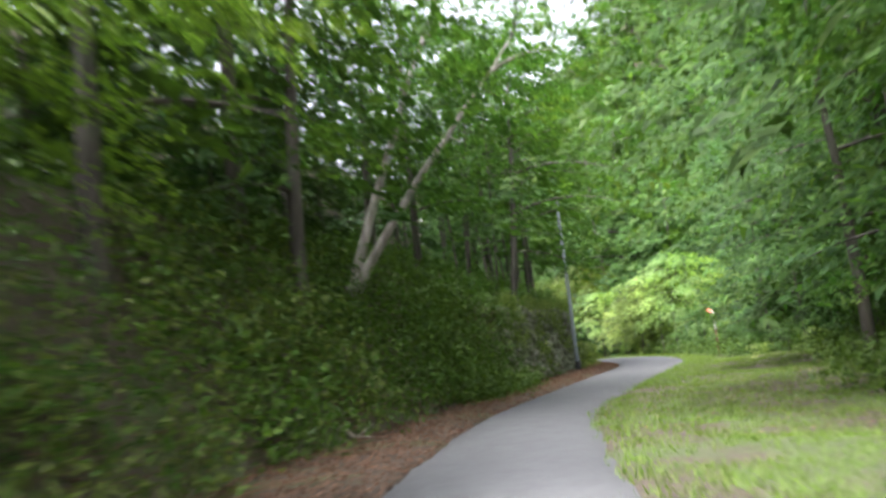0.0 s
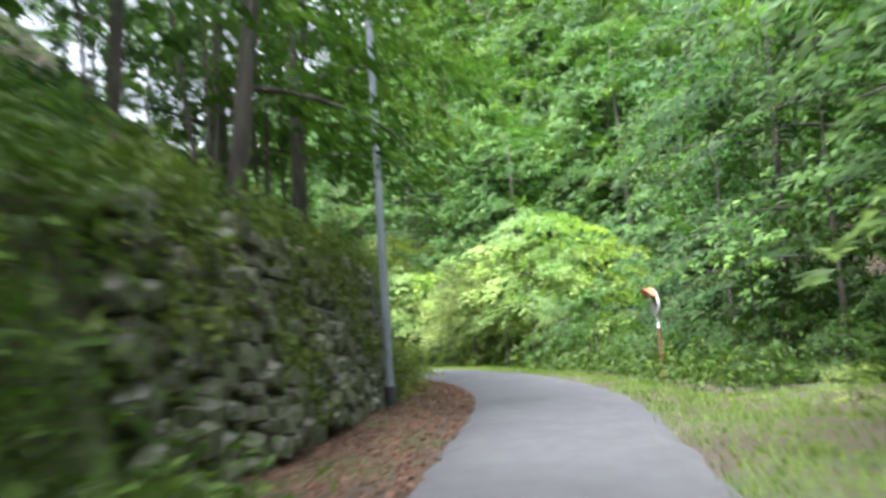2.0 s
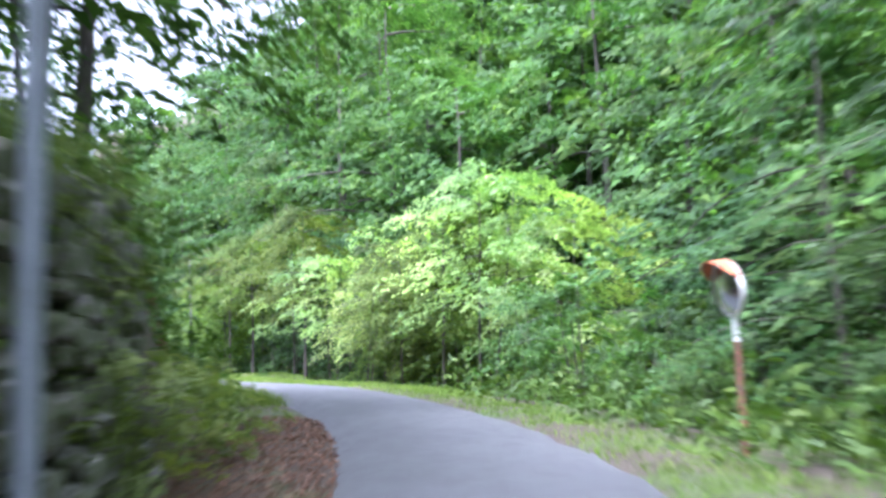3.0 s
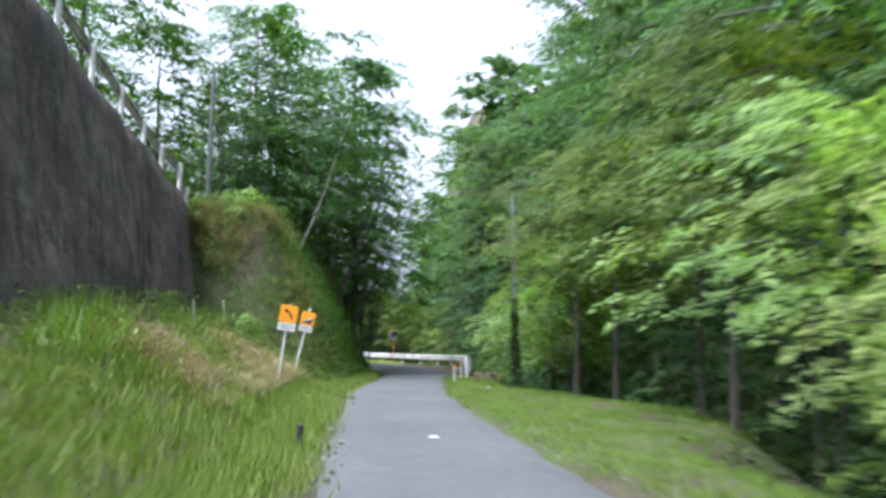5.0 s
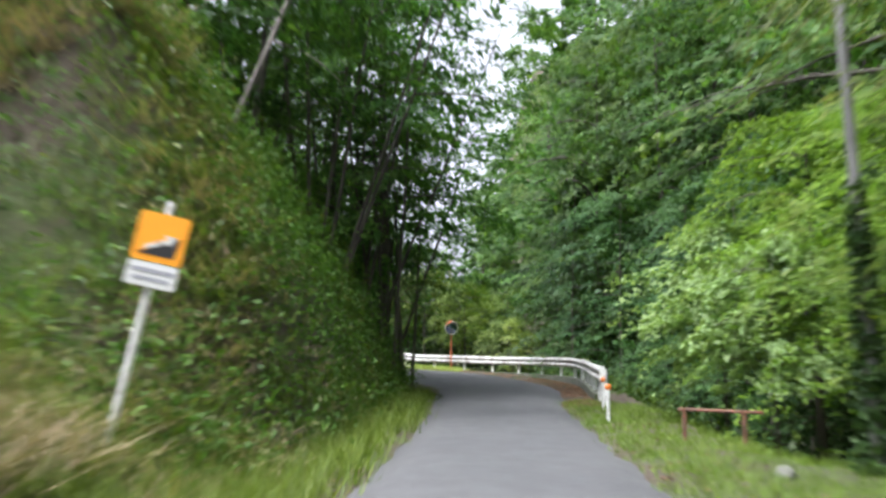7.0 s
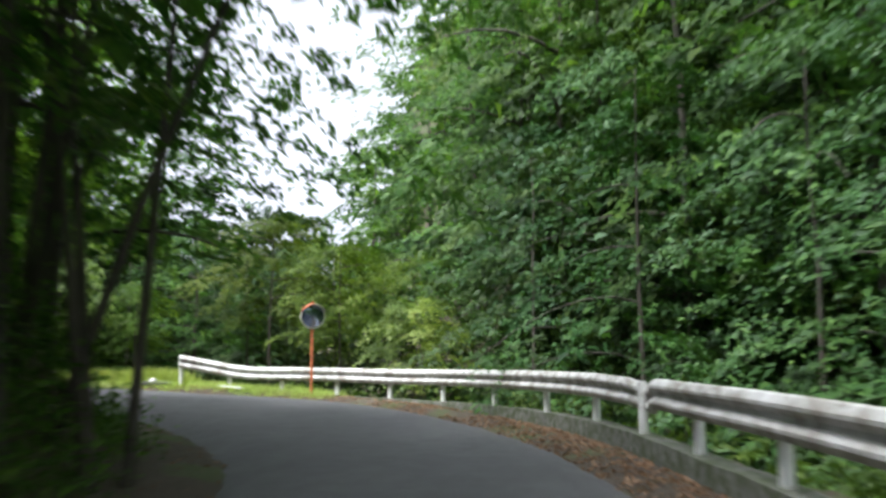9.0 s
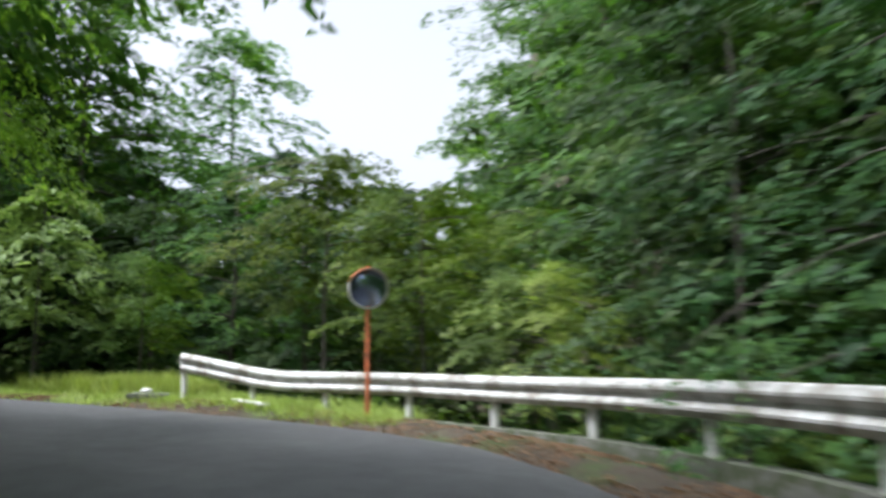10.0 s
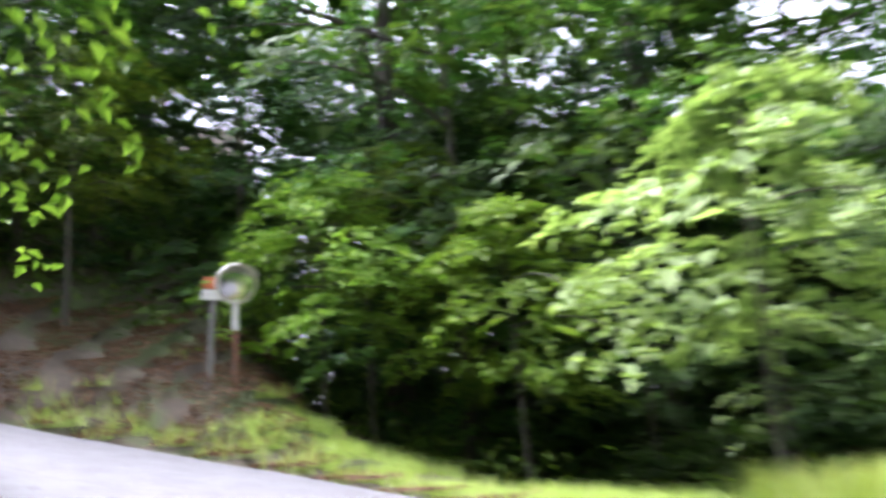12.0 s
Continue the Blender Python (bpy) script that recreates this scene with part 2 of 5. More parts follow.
rng = np.random.default_rng(7)


# ---- mesh helpers ----
def mesh_ob(name, verts, faces, material, parent=None, label="", smooth=False):
    me = bpy.data.meshes.new(name)
    if isinstance(verts, np.ndarray):
        verts = verts.tolist()
    if isinstance(faces, np.ndarray):
        faces = faces.tolist()
    me.from_pydata(verts, [], faces)
    me.materials.append(material)
    if smooth:
        me.polygons.foreach_set("use_smooth", [True] * len(me.polygons))
    me.update()
    ob = new(name, me)
    if parent is not None:
        ob.parent = parent
    if label:
        tagged(ob, label)
    return ob


def part(name, bm, material, parent, label="", smooth=False):
    me = bpy.data.meshes.new(name)
    if smooth:
        for f in bm.faces:
            f.smooth = True
    bm.to_mesh(me)
    bm.free()
    me.materials.append(material)
    ob = new(name, me)
    ob.parent = parent
    if label:
        tagged(ob, label)
    return ob


def thing(name, m, label, category, group="", kind=""):
    e = new(name)
    e.matrix_world = m
    e.empty_display_size = 0.1
    return tagged(e, label, category, group, kind)


def bm_box(sx, sy, sz, at=(0, 0, 0), bevel=0.0, turn=None):
    bm = bmesh.new()
    bmesh.ops.create_cube(bm, size=1)
    bmesh.ops.scale(bm, vec=(sx, sy, sz), verts=bm.verts)
    if bevel:
        bmesh.ops.bevel(bm, geom=bm.edges[:], offset=bevel, segments=2, affect="EDGES")
    if turn is not None:
        bmesh.ops.transform(bm, matrix=turn, verts=bm.verts)
    bmesh.ops.translate(bm, vec=at, verts=bm.verts)
    return bm


def bm_cyl(r1, r2, z0, z1, seg=16, bevel=0.0):
    bm = bmesh.new()
    bmesh.ops.create_cone(bm, cap_ends=True, segments=seg, radius1=r1, radius2=r2, depth=z1 - z0)
    bmesh.ops.translate(bm, vec=(0, 0, (z0 + z1) / 2), verts=bm.verts)
    if bevel:
        es = [e for e in bm.edges if abs(e.verts[0].co.z - e.verts[1].co.z) < 1e-6]
        bmesh.ops.bevel(bm, geom=es, offset=bevel, segments=2, affect="EDGES")
    return bm


def tube(points, radii, seg=7):
    """Verts and faces of a tapered tube along points."""
    pts = np.asarray(points, float)
    tang = np.gradient(pts, axis=0)
    tang /= np.linalg.norm(tang, axis=1)[:, None] + 1e-9
    ref = np.array([0.31, 0.95, 0.05])
    u = np.cross(tang, ref)
    u /= np.linalg.norm(u, axis=1)[:, None] + 1e-9
    v = np.cross(tang, u)
    a = np.linspace(0, 2 * np.pi, seg, endpoint=False)
    ring = np.cos(a)[None, :, None] * u[:, None] + np.sin(a)[None, :, None] * v[:, None]
    vs = (pts[:, None] + ring * np.asarray(radii)[:, None, None]).reshape(-1, 3)
    fs = []
    for i in range(len(pts) - 1):
        for j in range(seg):
            k = (j + 1) % seg
            fs.append((i * seg + j, i * seg + k, (i + 1) * seg + k, (i + 1) * seg + j))
    fs.append(tuple(range((len(pts) - 1) * seg, len(pts) * seg)))
    return vs, fs


def join(pieces):
    vs, fs, off = [], [], 0
    for v, f in pieces:
        vs.append(np.asarray(v, float))
        fs += [tuple(i + off for i in q) for q in f]
        off += len(v)
    return np.concatenate(vs), fs


def leaf_quads(pos, along, up, length, width, fold=0.25):
    """Folded, pointed leaves as one quad each."""
    pos, along, up = (np.asarray(a, float) for a in (pos, along, up))
    along = along / (np.linalg.norm(along, axis=1)[:, None] + 1e-9)
    side = np.cross(along, up)
    side /= np.linalg.norm(side, axis=1)[:, None] + 1e-9
    nor = np.cross(side, along)
    L = np.asarray(length)[:, None]
    W = np.asarray(width)[:, None]
    base = pos - along * L * 0.5
    tip = pos + along * L * 0.5 - nor * L * 0.12
    lift = nor * W * fold
    lf = pos - side * W * 0.5 + lift - along * L * 0.06
    rt = pos + side * W * 0.5 + lift - along * L * 0.06
    v = np.stack([base, rt, tip, lf], 1).reshape(-1, 3)
    f = np.arange(len(pos) * 4).reshape(-1, 4)
    return v, f


# ---- the line of the road: x, y, z, half width ----
LINE = [
    (-9.4, -75, -0.3, 1.35), (-8.9, -58, -0.26, 1.35), (-8.6, -46, -0.22, 1.3), (-8.4, -35, -0.17, 1.25), (-8.0, -31, -0.12, 1.2),
    (-7.2, -26, -0.05, 1.13), (-5.05, -19.5, 0.06, 1.25), (-3.05, -14, 0.16, 1.35), (-1.8, -10.6, 0.21, 1.4), (-0.75, -7, 0.26, 1.4),
    (-0.1, -3, 0.31, 1.4), (0.1, 1, 0.35, 1.4), (-0.1, 5.5, 0.39, 1.42), (-0.7, 9.8, 0.4, 1.42), (-1.85, 14, 0.38, 1.42),
    (-3.4, 19.5, 0.37, 1.42), (-4.65, 24, 0.37, 1.42), (-5.85, 28.5, 0.37, 1.42), (-6.7, 32, 0.38, 1.42), (-7.85, 38.5, 0.36, 1.4),
    (-8.9, 44, 0.33, 1.5), (-9.4, 47, 0.31, 1.7), (-10.4, 52.5, 0.29, 2.0), (-12.0, 56.5, 0.31, 2.4), (-14.6, 60, 0.42, 2.7),
    (-18.4, 61.75, 0.55, 2.85), (-22, 61.2, 0.95, 2.75), (-24.8, 59.1, 1.8, 2.6), (-25.8, 56, 2.9, 2.1), (-24.8, 50, 3.8, 1.8),
    (-22.4, 43, 4.8, 1.7), (-17.2, 34, 6.5, 1.7), (-16.1, 30, 7.05, 1.7), (-14.3, 22.6, 8.2, 1.7), (-12.9, 16, 9.2, 1.7),
    (-12.4, 8, 10.4, 1.7), (-14, 0, 11.2, 1.7), (-19, -10, 12, 1.7), (-23, -22, 13.5, 1.7), (-25, -40, 15.5, 1.7), (-26, -75, 18, 1.7),
]


def spline(pts, step):
    """Catmull-Rom through the points, sampled about every step metres."""
    p = np.array(pts, float)
    p = np.vstack([2 * p[0] - p[1], p, 2 * p[-1] - p[-2]])
    out = []
    for i in range(1, len(p) - 2):
        n = max(2, int(np.linalg.norm(p[i + 1, :2] - p[i, :2]) / step))
        t = np.arange(n)[:, None] / n
        a, b, c, d = p[i - 1], p[i], p[i + 1], p[i + 2]
        out.append(0.5 * (2 * b + (c - a) * t + (2 * a - 5 * b + 4 * c - d) * t**2 + (3 * b - a - 3 * c + d) * t**3))
    out.append(p[-2][None])
    return np.vstack(out)


ROAD = spline(LINE, 0.5)
TAN = np.gradient(ROAD[:, :2], axis=0)
TAN /= np.linalg.norm(TAN, axis=1)[:, None]
NOR = np.stack([-TAN[:, 1], TAN[:, 0]], 1)
APEX = int(np.argmin(np.hypot(ROAD[:, 0] + 20.2, ROAD[:, 1] - 61.8)))


def near(x, y, lo, hi):
    """Nearest sample of the road between two indices: index, signed distance to the left."""
    r = ROAD[lo:hi]
    best = np.full(x.shape, 1e9)
    idx = np.zeros(x.shape, int)
    for k in range(0, len(r), 2):
        d = (x - r[k, 0]) ** 2 + (y - r[k, 1]) ** 2
        m = d < best
        best[m], idx[m] = d[m], k
    for k in range(1, len(r), 2):
        d = (x - r[k, 0]) ** 2 + (y - r[k, 1]) ** 2
        m = d < best
        best[m], idx[m] = d[m], k
    i = idx + lo
    lat = (x - ROAD[i, 0]) * NOR[i, 0] + (y - ROAD[i, 1]) * NOR[i, 1]
    return i, np.where(lat >= 0, 1, -1) * np.sqrt(best)


def smooth(a, b, x):
    t = np.clip((np.asarray(x) - a) / (b - a), 0, 1)
    return t * t * (3 - 2 * t)


def wavy(x, y, s, seed=0.0):
    return (np.sin(x / s + seed) * np.cos(y / s * 1.13 + 1.7 * seed) + 0.5 * np.sin(x / s * 2.3 + y / s * 1.9 + seed * 3)
            + 0.3 * np.cos(x / s * 4.1 - y / s * 3.7 + seed)) / 1.8


def west_bank(x, y):
    """1 on the bank south-west of the bend, 0 on the level wood floor north of it."""
    return smooth(1.4, -0.8, y - 60.2 + 0.233 * (x + 17.2))


def land(x, y):
    """Height of the ground; also the distance beyond the road's edge and its side."""
    x, y = np.asarray(x, float), np.asarray(y, float)
    i1, d1 = near(x, y, 0, APEX)
    i2, d2 = near(x, y, APEX, len(ROAD))
    e1, e2 = np.abs(d1) - ROAD[i1, 3], np.abs(d2) - ROAD[i2, 3]
    z1, z2 = ROAD[i1, 2], ROAD[i2, 2]
    inside = np.where(np.abs(d1) < np.abs(d2), d1 > 0, d2 > 0)
    p1, p2 = np.maximum(e1, 0), np.maximum(e2, 0)
    # hill left of the first stretch: a steep bank, then a gentler wooded slope
    bank = np.clip(1.6 * (p1 - 1.65 - 0.6 * (1 - smooth(-33, -27, y))), 0, 3.9) + 0.34 * np.clip(p1 - 4, 0, 60)
    k_st = smooth(-18.4, -16.2, y) * (1 - smooth(-5, -1, y))
    z_st = 2.35 * smooth(1.75, 2.05, p1) + 0.5 * np.clip(p1 - 2.1, 0, 4) + 0.34 * np.clip(p1 - 5, 0, 60)
    z_first = z1 + bank * (1 - k_st) + z_st * k_st
    # between the two legs of the bend
    w = p1 / (p1 + p2 + 1e-6)
    steep = np.clip((p1 - 0.8) / 2.9, 0, 1) * 0.85 + 0.15 * w
    foot = z1 + np.clip((p1 - 1.2) * 0.55, 0, np.clip(1.6 + 0.1 * (y - 20), 0.9, 2.8))
    k_bank = smooth(32.3, 34.7, y)
    z_bend = foot * (1 - k_bank) + (z1 + (z2 - z1) * np.clip(steep * smooth(0.9, 2.0, p1), 0, 1)) * k_bank
    z_bend = np.where(e2 <= 0.1, z2, z_bend)
    k_up = smooth(3, 9, y)
    z_in = z_first * (1 - k_up) + z_bend * k_up
    # right of the lower road: flat grass at first, further on a slope down to the stream
    early = 1 - smooth(-14, -2, y)
    flat = 1.9 + 4.3 * early + 2.7 * (smooth(19, 25, y) - smooth(31.5, 37, y))
    drop = np.clip(p1 - flat, 0, 6) * (0.3 * early + 0.75 * (1 - early))
    hill = np.clip(p1 - 9, 0, 60) * (0.05 + 1.3 * smooth(-3, 9, x + 9.5 + 0.21 * (y - 48)) * (0.45 + 0.55 * (1 - early)))
    z_out1 = z1 - 0.1 * smooth(0.2, 1.5, p1) - drop + hill
    # outside the upper leg: a bank in the south-west, level ground under the trees north of it
    west = west_bank(x, y)
    rise = np.clip(p2 - 1.6, 0, 60) * (0.01 + 0.43 * west * smooth(-20, -30, x))
    z_out2 = z2 + rise + 0.15 * smooth(0.3, 1.2, p2) + 0.6 * west * smooth(0.2, 1.5, p2) * smooth(-23.2, -25.6, x)
    # beyond the apex the two outsides flow into each other
    a = smooth(-4, 4, (np.abs(d1) - ROAD[i1, 3]) - (np.abs(d2) - ROAD[i2, 3]))
    z_out = z_out1 * (1 - a) + z_out2 * a
    z = np.where(inside, z_in, z_out)
    e = np.minimum(e1, e2)
    z = z + wavy(x, y, 2.6) * 0.22 * smooth(0.8, 4, e) + wavy(x, y, 0.7, 2) * 0.06 * smooth(0.3, 1.5, e)
    zr = np.where(e1 < e2, z1, z2)
    on = smooth(-0.5, 0.35, -e)
    z = z * (1 - on) + (zr - 0.14) * on
    return z, e, inside, e1, e2


def height(x, y):
    return land(np.atleast_1d(np.asarray(x, float)), np.atleast_1d(np.asarray(y, float)))[0]


# ---- ground, one sheet out to the horizon ----
def axis_steps(lo, hi, fine, reach):
    mid = np.arange(lo, hi + fine, fine)
    out, s, a = [], fine, hi
    while a < reach:
        s *= 1.22
        a += s
        out.append(a)
    out2, s, a = [], fine, lo
    while a > -reach:
        s *= 1.22
        a -= s
        out2.append(a)
    return np.concatenate([out2[::-1], mid, out])


gx, gy = axis_steps(-34, 13, 0.42, 900), axis_steps(-52, 78, 0.42, 900)
GX, GY = np.meshgrid(gx, gy, indexing="ij")
GZ = land(GX.ravel(), GY.ravel())[0].reshape(GX.shape)
nx, ny = GX.shape
q = np.arange(nx * ny).reshape(nx, ny)
faces = np.stack([q[:-1, :-1], q[1:, :-1], q[1:, 1:], q[:-1, 1:]], -1).reshape(-1, 4)
tagged(mesh_ob("ground", np.stack([GX, GY, GZ], -1).reshape(-1, 3), faces, M_SOIL, smooth=True),
       "brown forest soil with moss and leaf litter on steep slopes", "ground", kind="stuff")


# ---- road ----
def road_strip(name, lo, hi, material, label):
    cols = 9
    vs = []
    for k in range(lo, hi):
        for j in range(cols):
            u = -1 + 2 * j / (cols - 1)
            w = ROAD[k, 3]
            if j in (0, cols - 1):
                w += 0.1 * wavy(np.array(k * 0.31), np.array(u * 3.0), 0.7) + 0.05 * math.sin(k * 1.9 + u)
            x, y = ROAD[k, 0] + NOR[k, 0] * u * w, ROAD[k, 1] + NOR[k, 1] * u * w
            z = ROAD[k, 2] + 0.03 * (1 - u * u) - (0.1 if j in (0, cols - 1) else 0)
            vs.append((x, y, z))
    fs = [(a * cols + j, a * cols + j + 1, (a + 1) * cols + j + 1, (a + 1) * cols + j) for a in range(hi - lo - 1) for j in range(cols - 1)]
    return tagged(mesh_ob(name, vs, [f[::-1] for f in fs], material, smooth=True), label, "road", kind="structure")


END = int(np.argmin(np.hypot(ROAD[:, 0] + 12.9, ROAD[:, 1] - 13)))
road_strip("road", 0, END, M_ROAD, "narrow worn grey asphalt mountain road")
# pale slab on the inner half of the bend
p0 = int(np.argmin(np.hypot(ROAD[:, 0] + 18.9, ROAD[:, 1] - 61.9)))
p1_ = int(np.argmin(np.hypot(ROAD[:, 0] + 25.8, ROAD[:, 1] - 54)))
vs = []
for k in range(p0, p1_):
    a0 = min(0.5, -0.12 + 0.35 * max(0.0, 1 - (k - p0) / 4) + 0.05 * math.sin(k * 1.7))
    for j in range(6):
        u = a0 + (0.9 - a0) * j / 5
        w_ = ROAD[k, 3]
        vs.append((ROAD[k, 0] + NOR[k, 0] * u * w_, ROAD[k, 1] + NOR[k, 1] * u * w_, ROAD[k, 2] + 0.03 * (1 - u * u) + 0.008))
fs = [(a * 6 + j, (a + 1) * 6 + j, (a + 1) * 6 + j + 1, a * 6 + j + 1) for a in range(p1_ - p0 - 1) for j in range(5)]
tagged(mesh_ob("road_patch", vs, fs, M_PATCH, smooth=True), "paler grey repaired slab in the road's bend", "road patch", kind="structure")



# ---- trees ----
def bough_crown(r, stems, H, h0, R, boughs, per_bough, per, leaf, rise, droop, tip, flat):
    """Flattened leaf sprays set along boughs that reach out from the stems; also the lines of the boughs."""
    C, D, S, paths = [], [], [], []
    s = np.linspace(0, 1, 6)
    ph = r.uniform(0, 6.28)
    for k in range(boughs):
        t = (k + r.uniform(0.1, 0.9)) / boughs
        th = k * 2.4 + r.normal(0, 0.35)
        lump = 1.02 + 0.16 * math.sin(2 * th + ph) + 0.12 * math.sin(3 * th + 2 * ph + 5 * t)
        L = R * math.sin(math.pi * (0.2 + 0.72 * t)) ** 0.75 * lump * r.uniform(0.78, 1.1)
        st = stems[k % len(stems)]
        z0 = h0 + (H - h0) * t
        root = np.array([np.interp(z0, st[:, 2], st[:, i]) for i in range(2)] + [z0])
        if root[2] > st[-1, 2]:
            root = st[-1].copy()
        out, side = np.array([math.cos(th), math.sin(th), 0]), np.array([-math.sin(th), math.cos(th), 0])
        up = rise * r.uniform(0.5, 1.4) + 0.5 * max(0, t - 0.75)
        line = root + out * (s * L)[:, None] + side * (0.12 * L * r.normal() * s**2)[:, None]
        line[:, 2] += up * s * L - droop * s**2 * L
        paths.append(line)
        q = np.sqrt(r.uniform(0.1, 1.0, per_bough))
        q[0] = 1.0
        for u in q:
            c = np.array([np.interp(u, s, line[:, i]) for i in range(3)])
            v = r.uniform(-1, 1) * (0.16 + 0.3 * u * (1.25 - u)) * L
            C.append(c + side * v + np.array([0, 0, -0.12 * abs(v) + r.normal(0, 0.05 * R)]))
            D.append(th + 0.9 * v / (0.3 * L + 0.01) + r.normal(0, 0.25))
            S.append((0.32 + 0.105 * R) * r.uniform(0.7, 1.25))
    c, th2, size = np.array(C), np.array(D), np.array(S)
    n = len(c)
    out = np.stack([np.cos(th2), np.sin(th2), np.full(n, -0.12) + r.normal(0, 0.1, n)], 1)
    sidew = np.stack([-np.sin(th2), np.cos(th2), np.zeros(n)], 1)
    a = r.uniform(-0.9, 0.9, (n, per))
    b = r.normal(0, 0.34, (n, per)) * (1.15 - np.abs(a))
    h = r.normal(0, flat, (n, per))
    pos = (c[:, None] + out[:, None] * (a * size[:, None])[..., None] + sidew[:, None] * (b * size[:, None])[..., None]).reshape(-1, 3)
    pos[:, 2] += (h - tip * np.clip(a + 0.35, 0, 2) ** 2 * size[:, None] - 0.25 * b**2 * size[:, None]).ravel()
    m = len(pos)
    yaw = np.repeat(th2, per) + r.normal(0, 0.9, m)
    along = np.stack([np.cos(yaw), np.sin(yaw), -0.3 + r.normal(0, 0.3, m)], 1)
    upv = np.stack([r.normal(0, 0.3, m), r.normal(0, 0.3, m), np.ones(m)], 1) + 0.35 * np.repeat(out, per, 0)
    Lf = leaf * r.uniform(0.65, 1.3, m)
    inner = r.uniform(0, 1, m) < 0.07
    mid = np.stack([np.interp(pos[:, 2], stems[0][:, 2], stems[0][:, i]) for i in range(2)], 1)
    pos[inner, :2] = mid[inner] + (pos[inner, :2] - mid[inner]) * 0.55
    Lf[inner] *= 2.3
    v, f = leaf_quads(pos, along, upv, Lf, Lf * r.uniform(0.5, 0.68, m))
    return v, f, paths


def tree_stems(r, H, R, stems, lean):
    """Middle lines of the stems, from below the ground up."""
    lines = []
    for s in range(stems):
        a = r.uniform(0, 6.28)
        off, sp, top = (0.0, 0.0, 0.92) if stems == 1 else (0.2, r.uniform(0.2, 0.5) * R, 0.92)
        if lean == "fork":
            a, off, sp, top = 0.25 - 0.3 * s, 0.05, (1.15, 1.45)[s] * R, (0.92, 0.62)[s]
        t = np.linspace(0, 1, 9)
        bend = np.cumsum(r.normal(0, 0.05, (9, 2)), axis=0) * H * (0.35 if lean == "crooked" else 0.1)
        lines.append(np.stack([off * np.cos(a) + sp * np.cos(a) * t**1.1 + bend[:, 0] * t, off * np.sin(a) + sp * np.sin(a) * t**1.1 + bend[:, 1] * t,
                               -0.5 + (H * top + 0.5) * t], 1))
    return lines


def tree_wood(stems, paths, r0, limbs):
    pieces = []
    for st in stems:
        t = np.linspace(0, 1, 9)
        rad = r0 * (1 - 0.86 * t) * (1 if len(stems) == 1 else 0.75)
        rad[0] *= 1.35
        pieces.append(tube(st, rad, 8))
    for line in paths[:limbs]:
        pieces.append(tube(line[:6], np.linspace(r0 * 0.32, 0.01, 6), 4))
    return join(pieces)


# height, crown base, radius, trunk radius, stems, boughs, sprays a bough, leaves a spray, leaf, rise, droop, tip, whole leaves
TREE_SHAPES = {
    "broad": (11.5, 2.0, 4.6, 0.17, 1, 32, 7, 40, 0.2, 0.3, 0.35, 0.3, 0),
    "tall": (16.0, 3.0, 4.7, 0.2, 1, 44, 6, 42, 0.22, 0.3, 0.35, 0.3, 0),
    "thin": (11.5, 3.0, 3.2, 0.09, 3, 22, 5, 32, 0.17, 0.4, 0.3, 0.3, 0),
    "pale": (9.5, 3.6, 3.2, 0.2, 2, 24, 5, 34, 0.17, 0.35, 0.35, 0.3, 0),
    "low": (6.4, 0.3, 3.1, 0.1, 3, 28, 6, 40, 0.18, 0.25, 0.4, 0.35, 0),
    "slant": (9.0, 1.8, 2.6, 0.055, 1, 28, 5, 34, 0.17, 0.35, 0.35, 0.3, 0),
    "bright": (4.9, 1.9, 1.9, 0.04, 1, 15, 6, 34, 0.15, 0.2, 0.35, 0.35, 1),
    "sprig": (5.4, 2.2, 2.4, 0.06, 1, 22, 6, 30, 0.16, 0.22, 0.4, 0.35, 1),
    "lit": (8.6, 4.0, 3.2, 0.09, 2, 30, 6, 44, 0.16, 0.3, 0.32, 0.4, 0),
    "hang": (8.4, 3.6, 2.8, 0.12, 1, 28, 8, 54, 0.09, 0.3, 0.45, 0.5, 1),
    "olive": (8.2, 3.6, 3.0, 0.09, 1, 30, 6, 44, 0.16, 0.28, 0.36, 0.4, 0),
    "drape": (13.0, 0.8, 4.2, 0.11, 1, 40, 7, 40, 0.17, 0.25, 0.5, 0.5, 0),
    "dark": (10.5, 0.1, 3.6, 0.11, 1, 30, 6, 34, 0.27, 0.25, 0.4, 0.3, 0),
    "shrub": (1.9, 0.05, 1.1, 0.025, 4, 14, 4, 30, 0.1, 0.4, 0.3, 0.3, 0),
    "shrub_pale": (1.5, 0.05, 0.95, 0.02, 4, 12, 4, 30, 0.11, 0.4, 0.3, 0.3, 0),
}
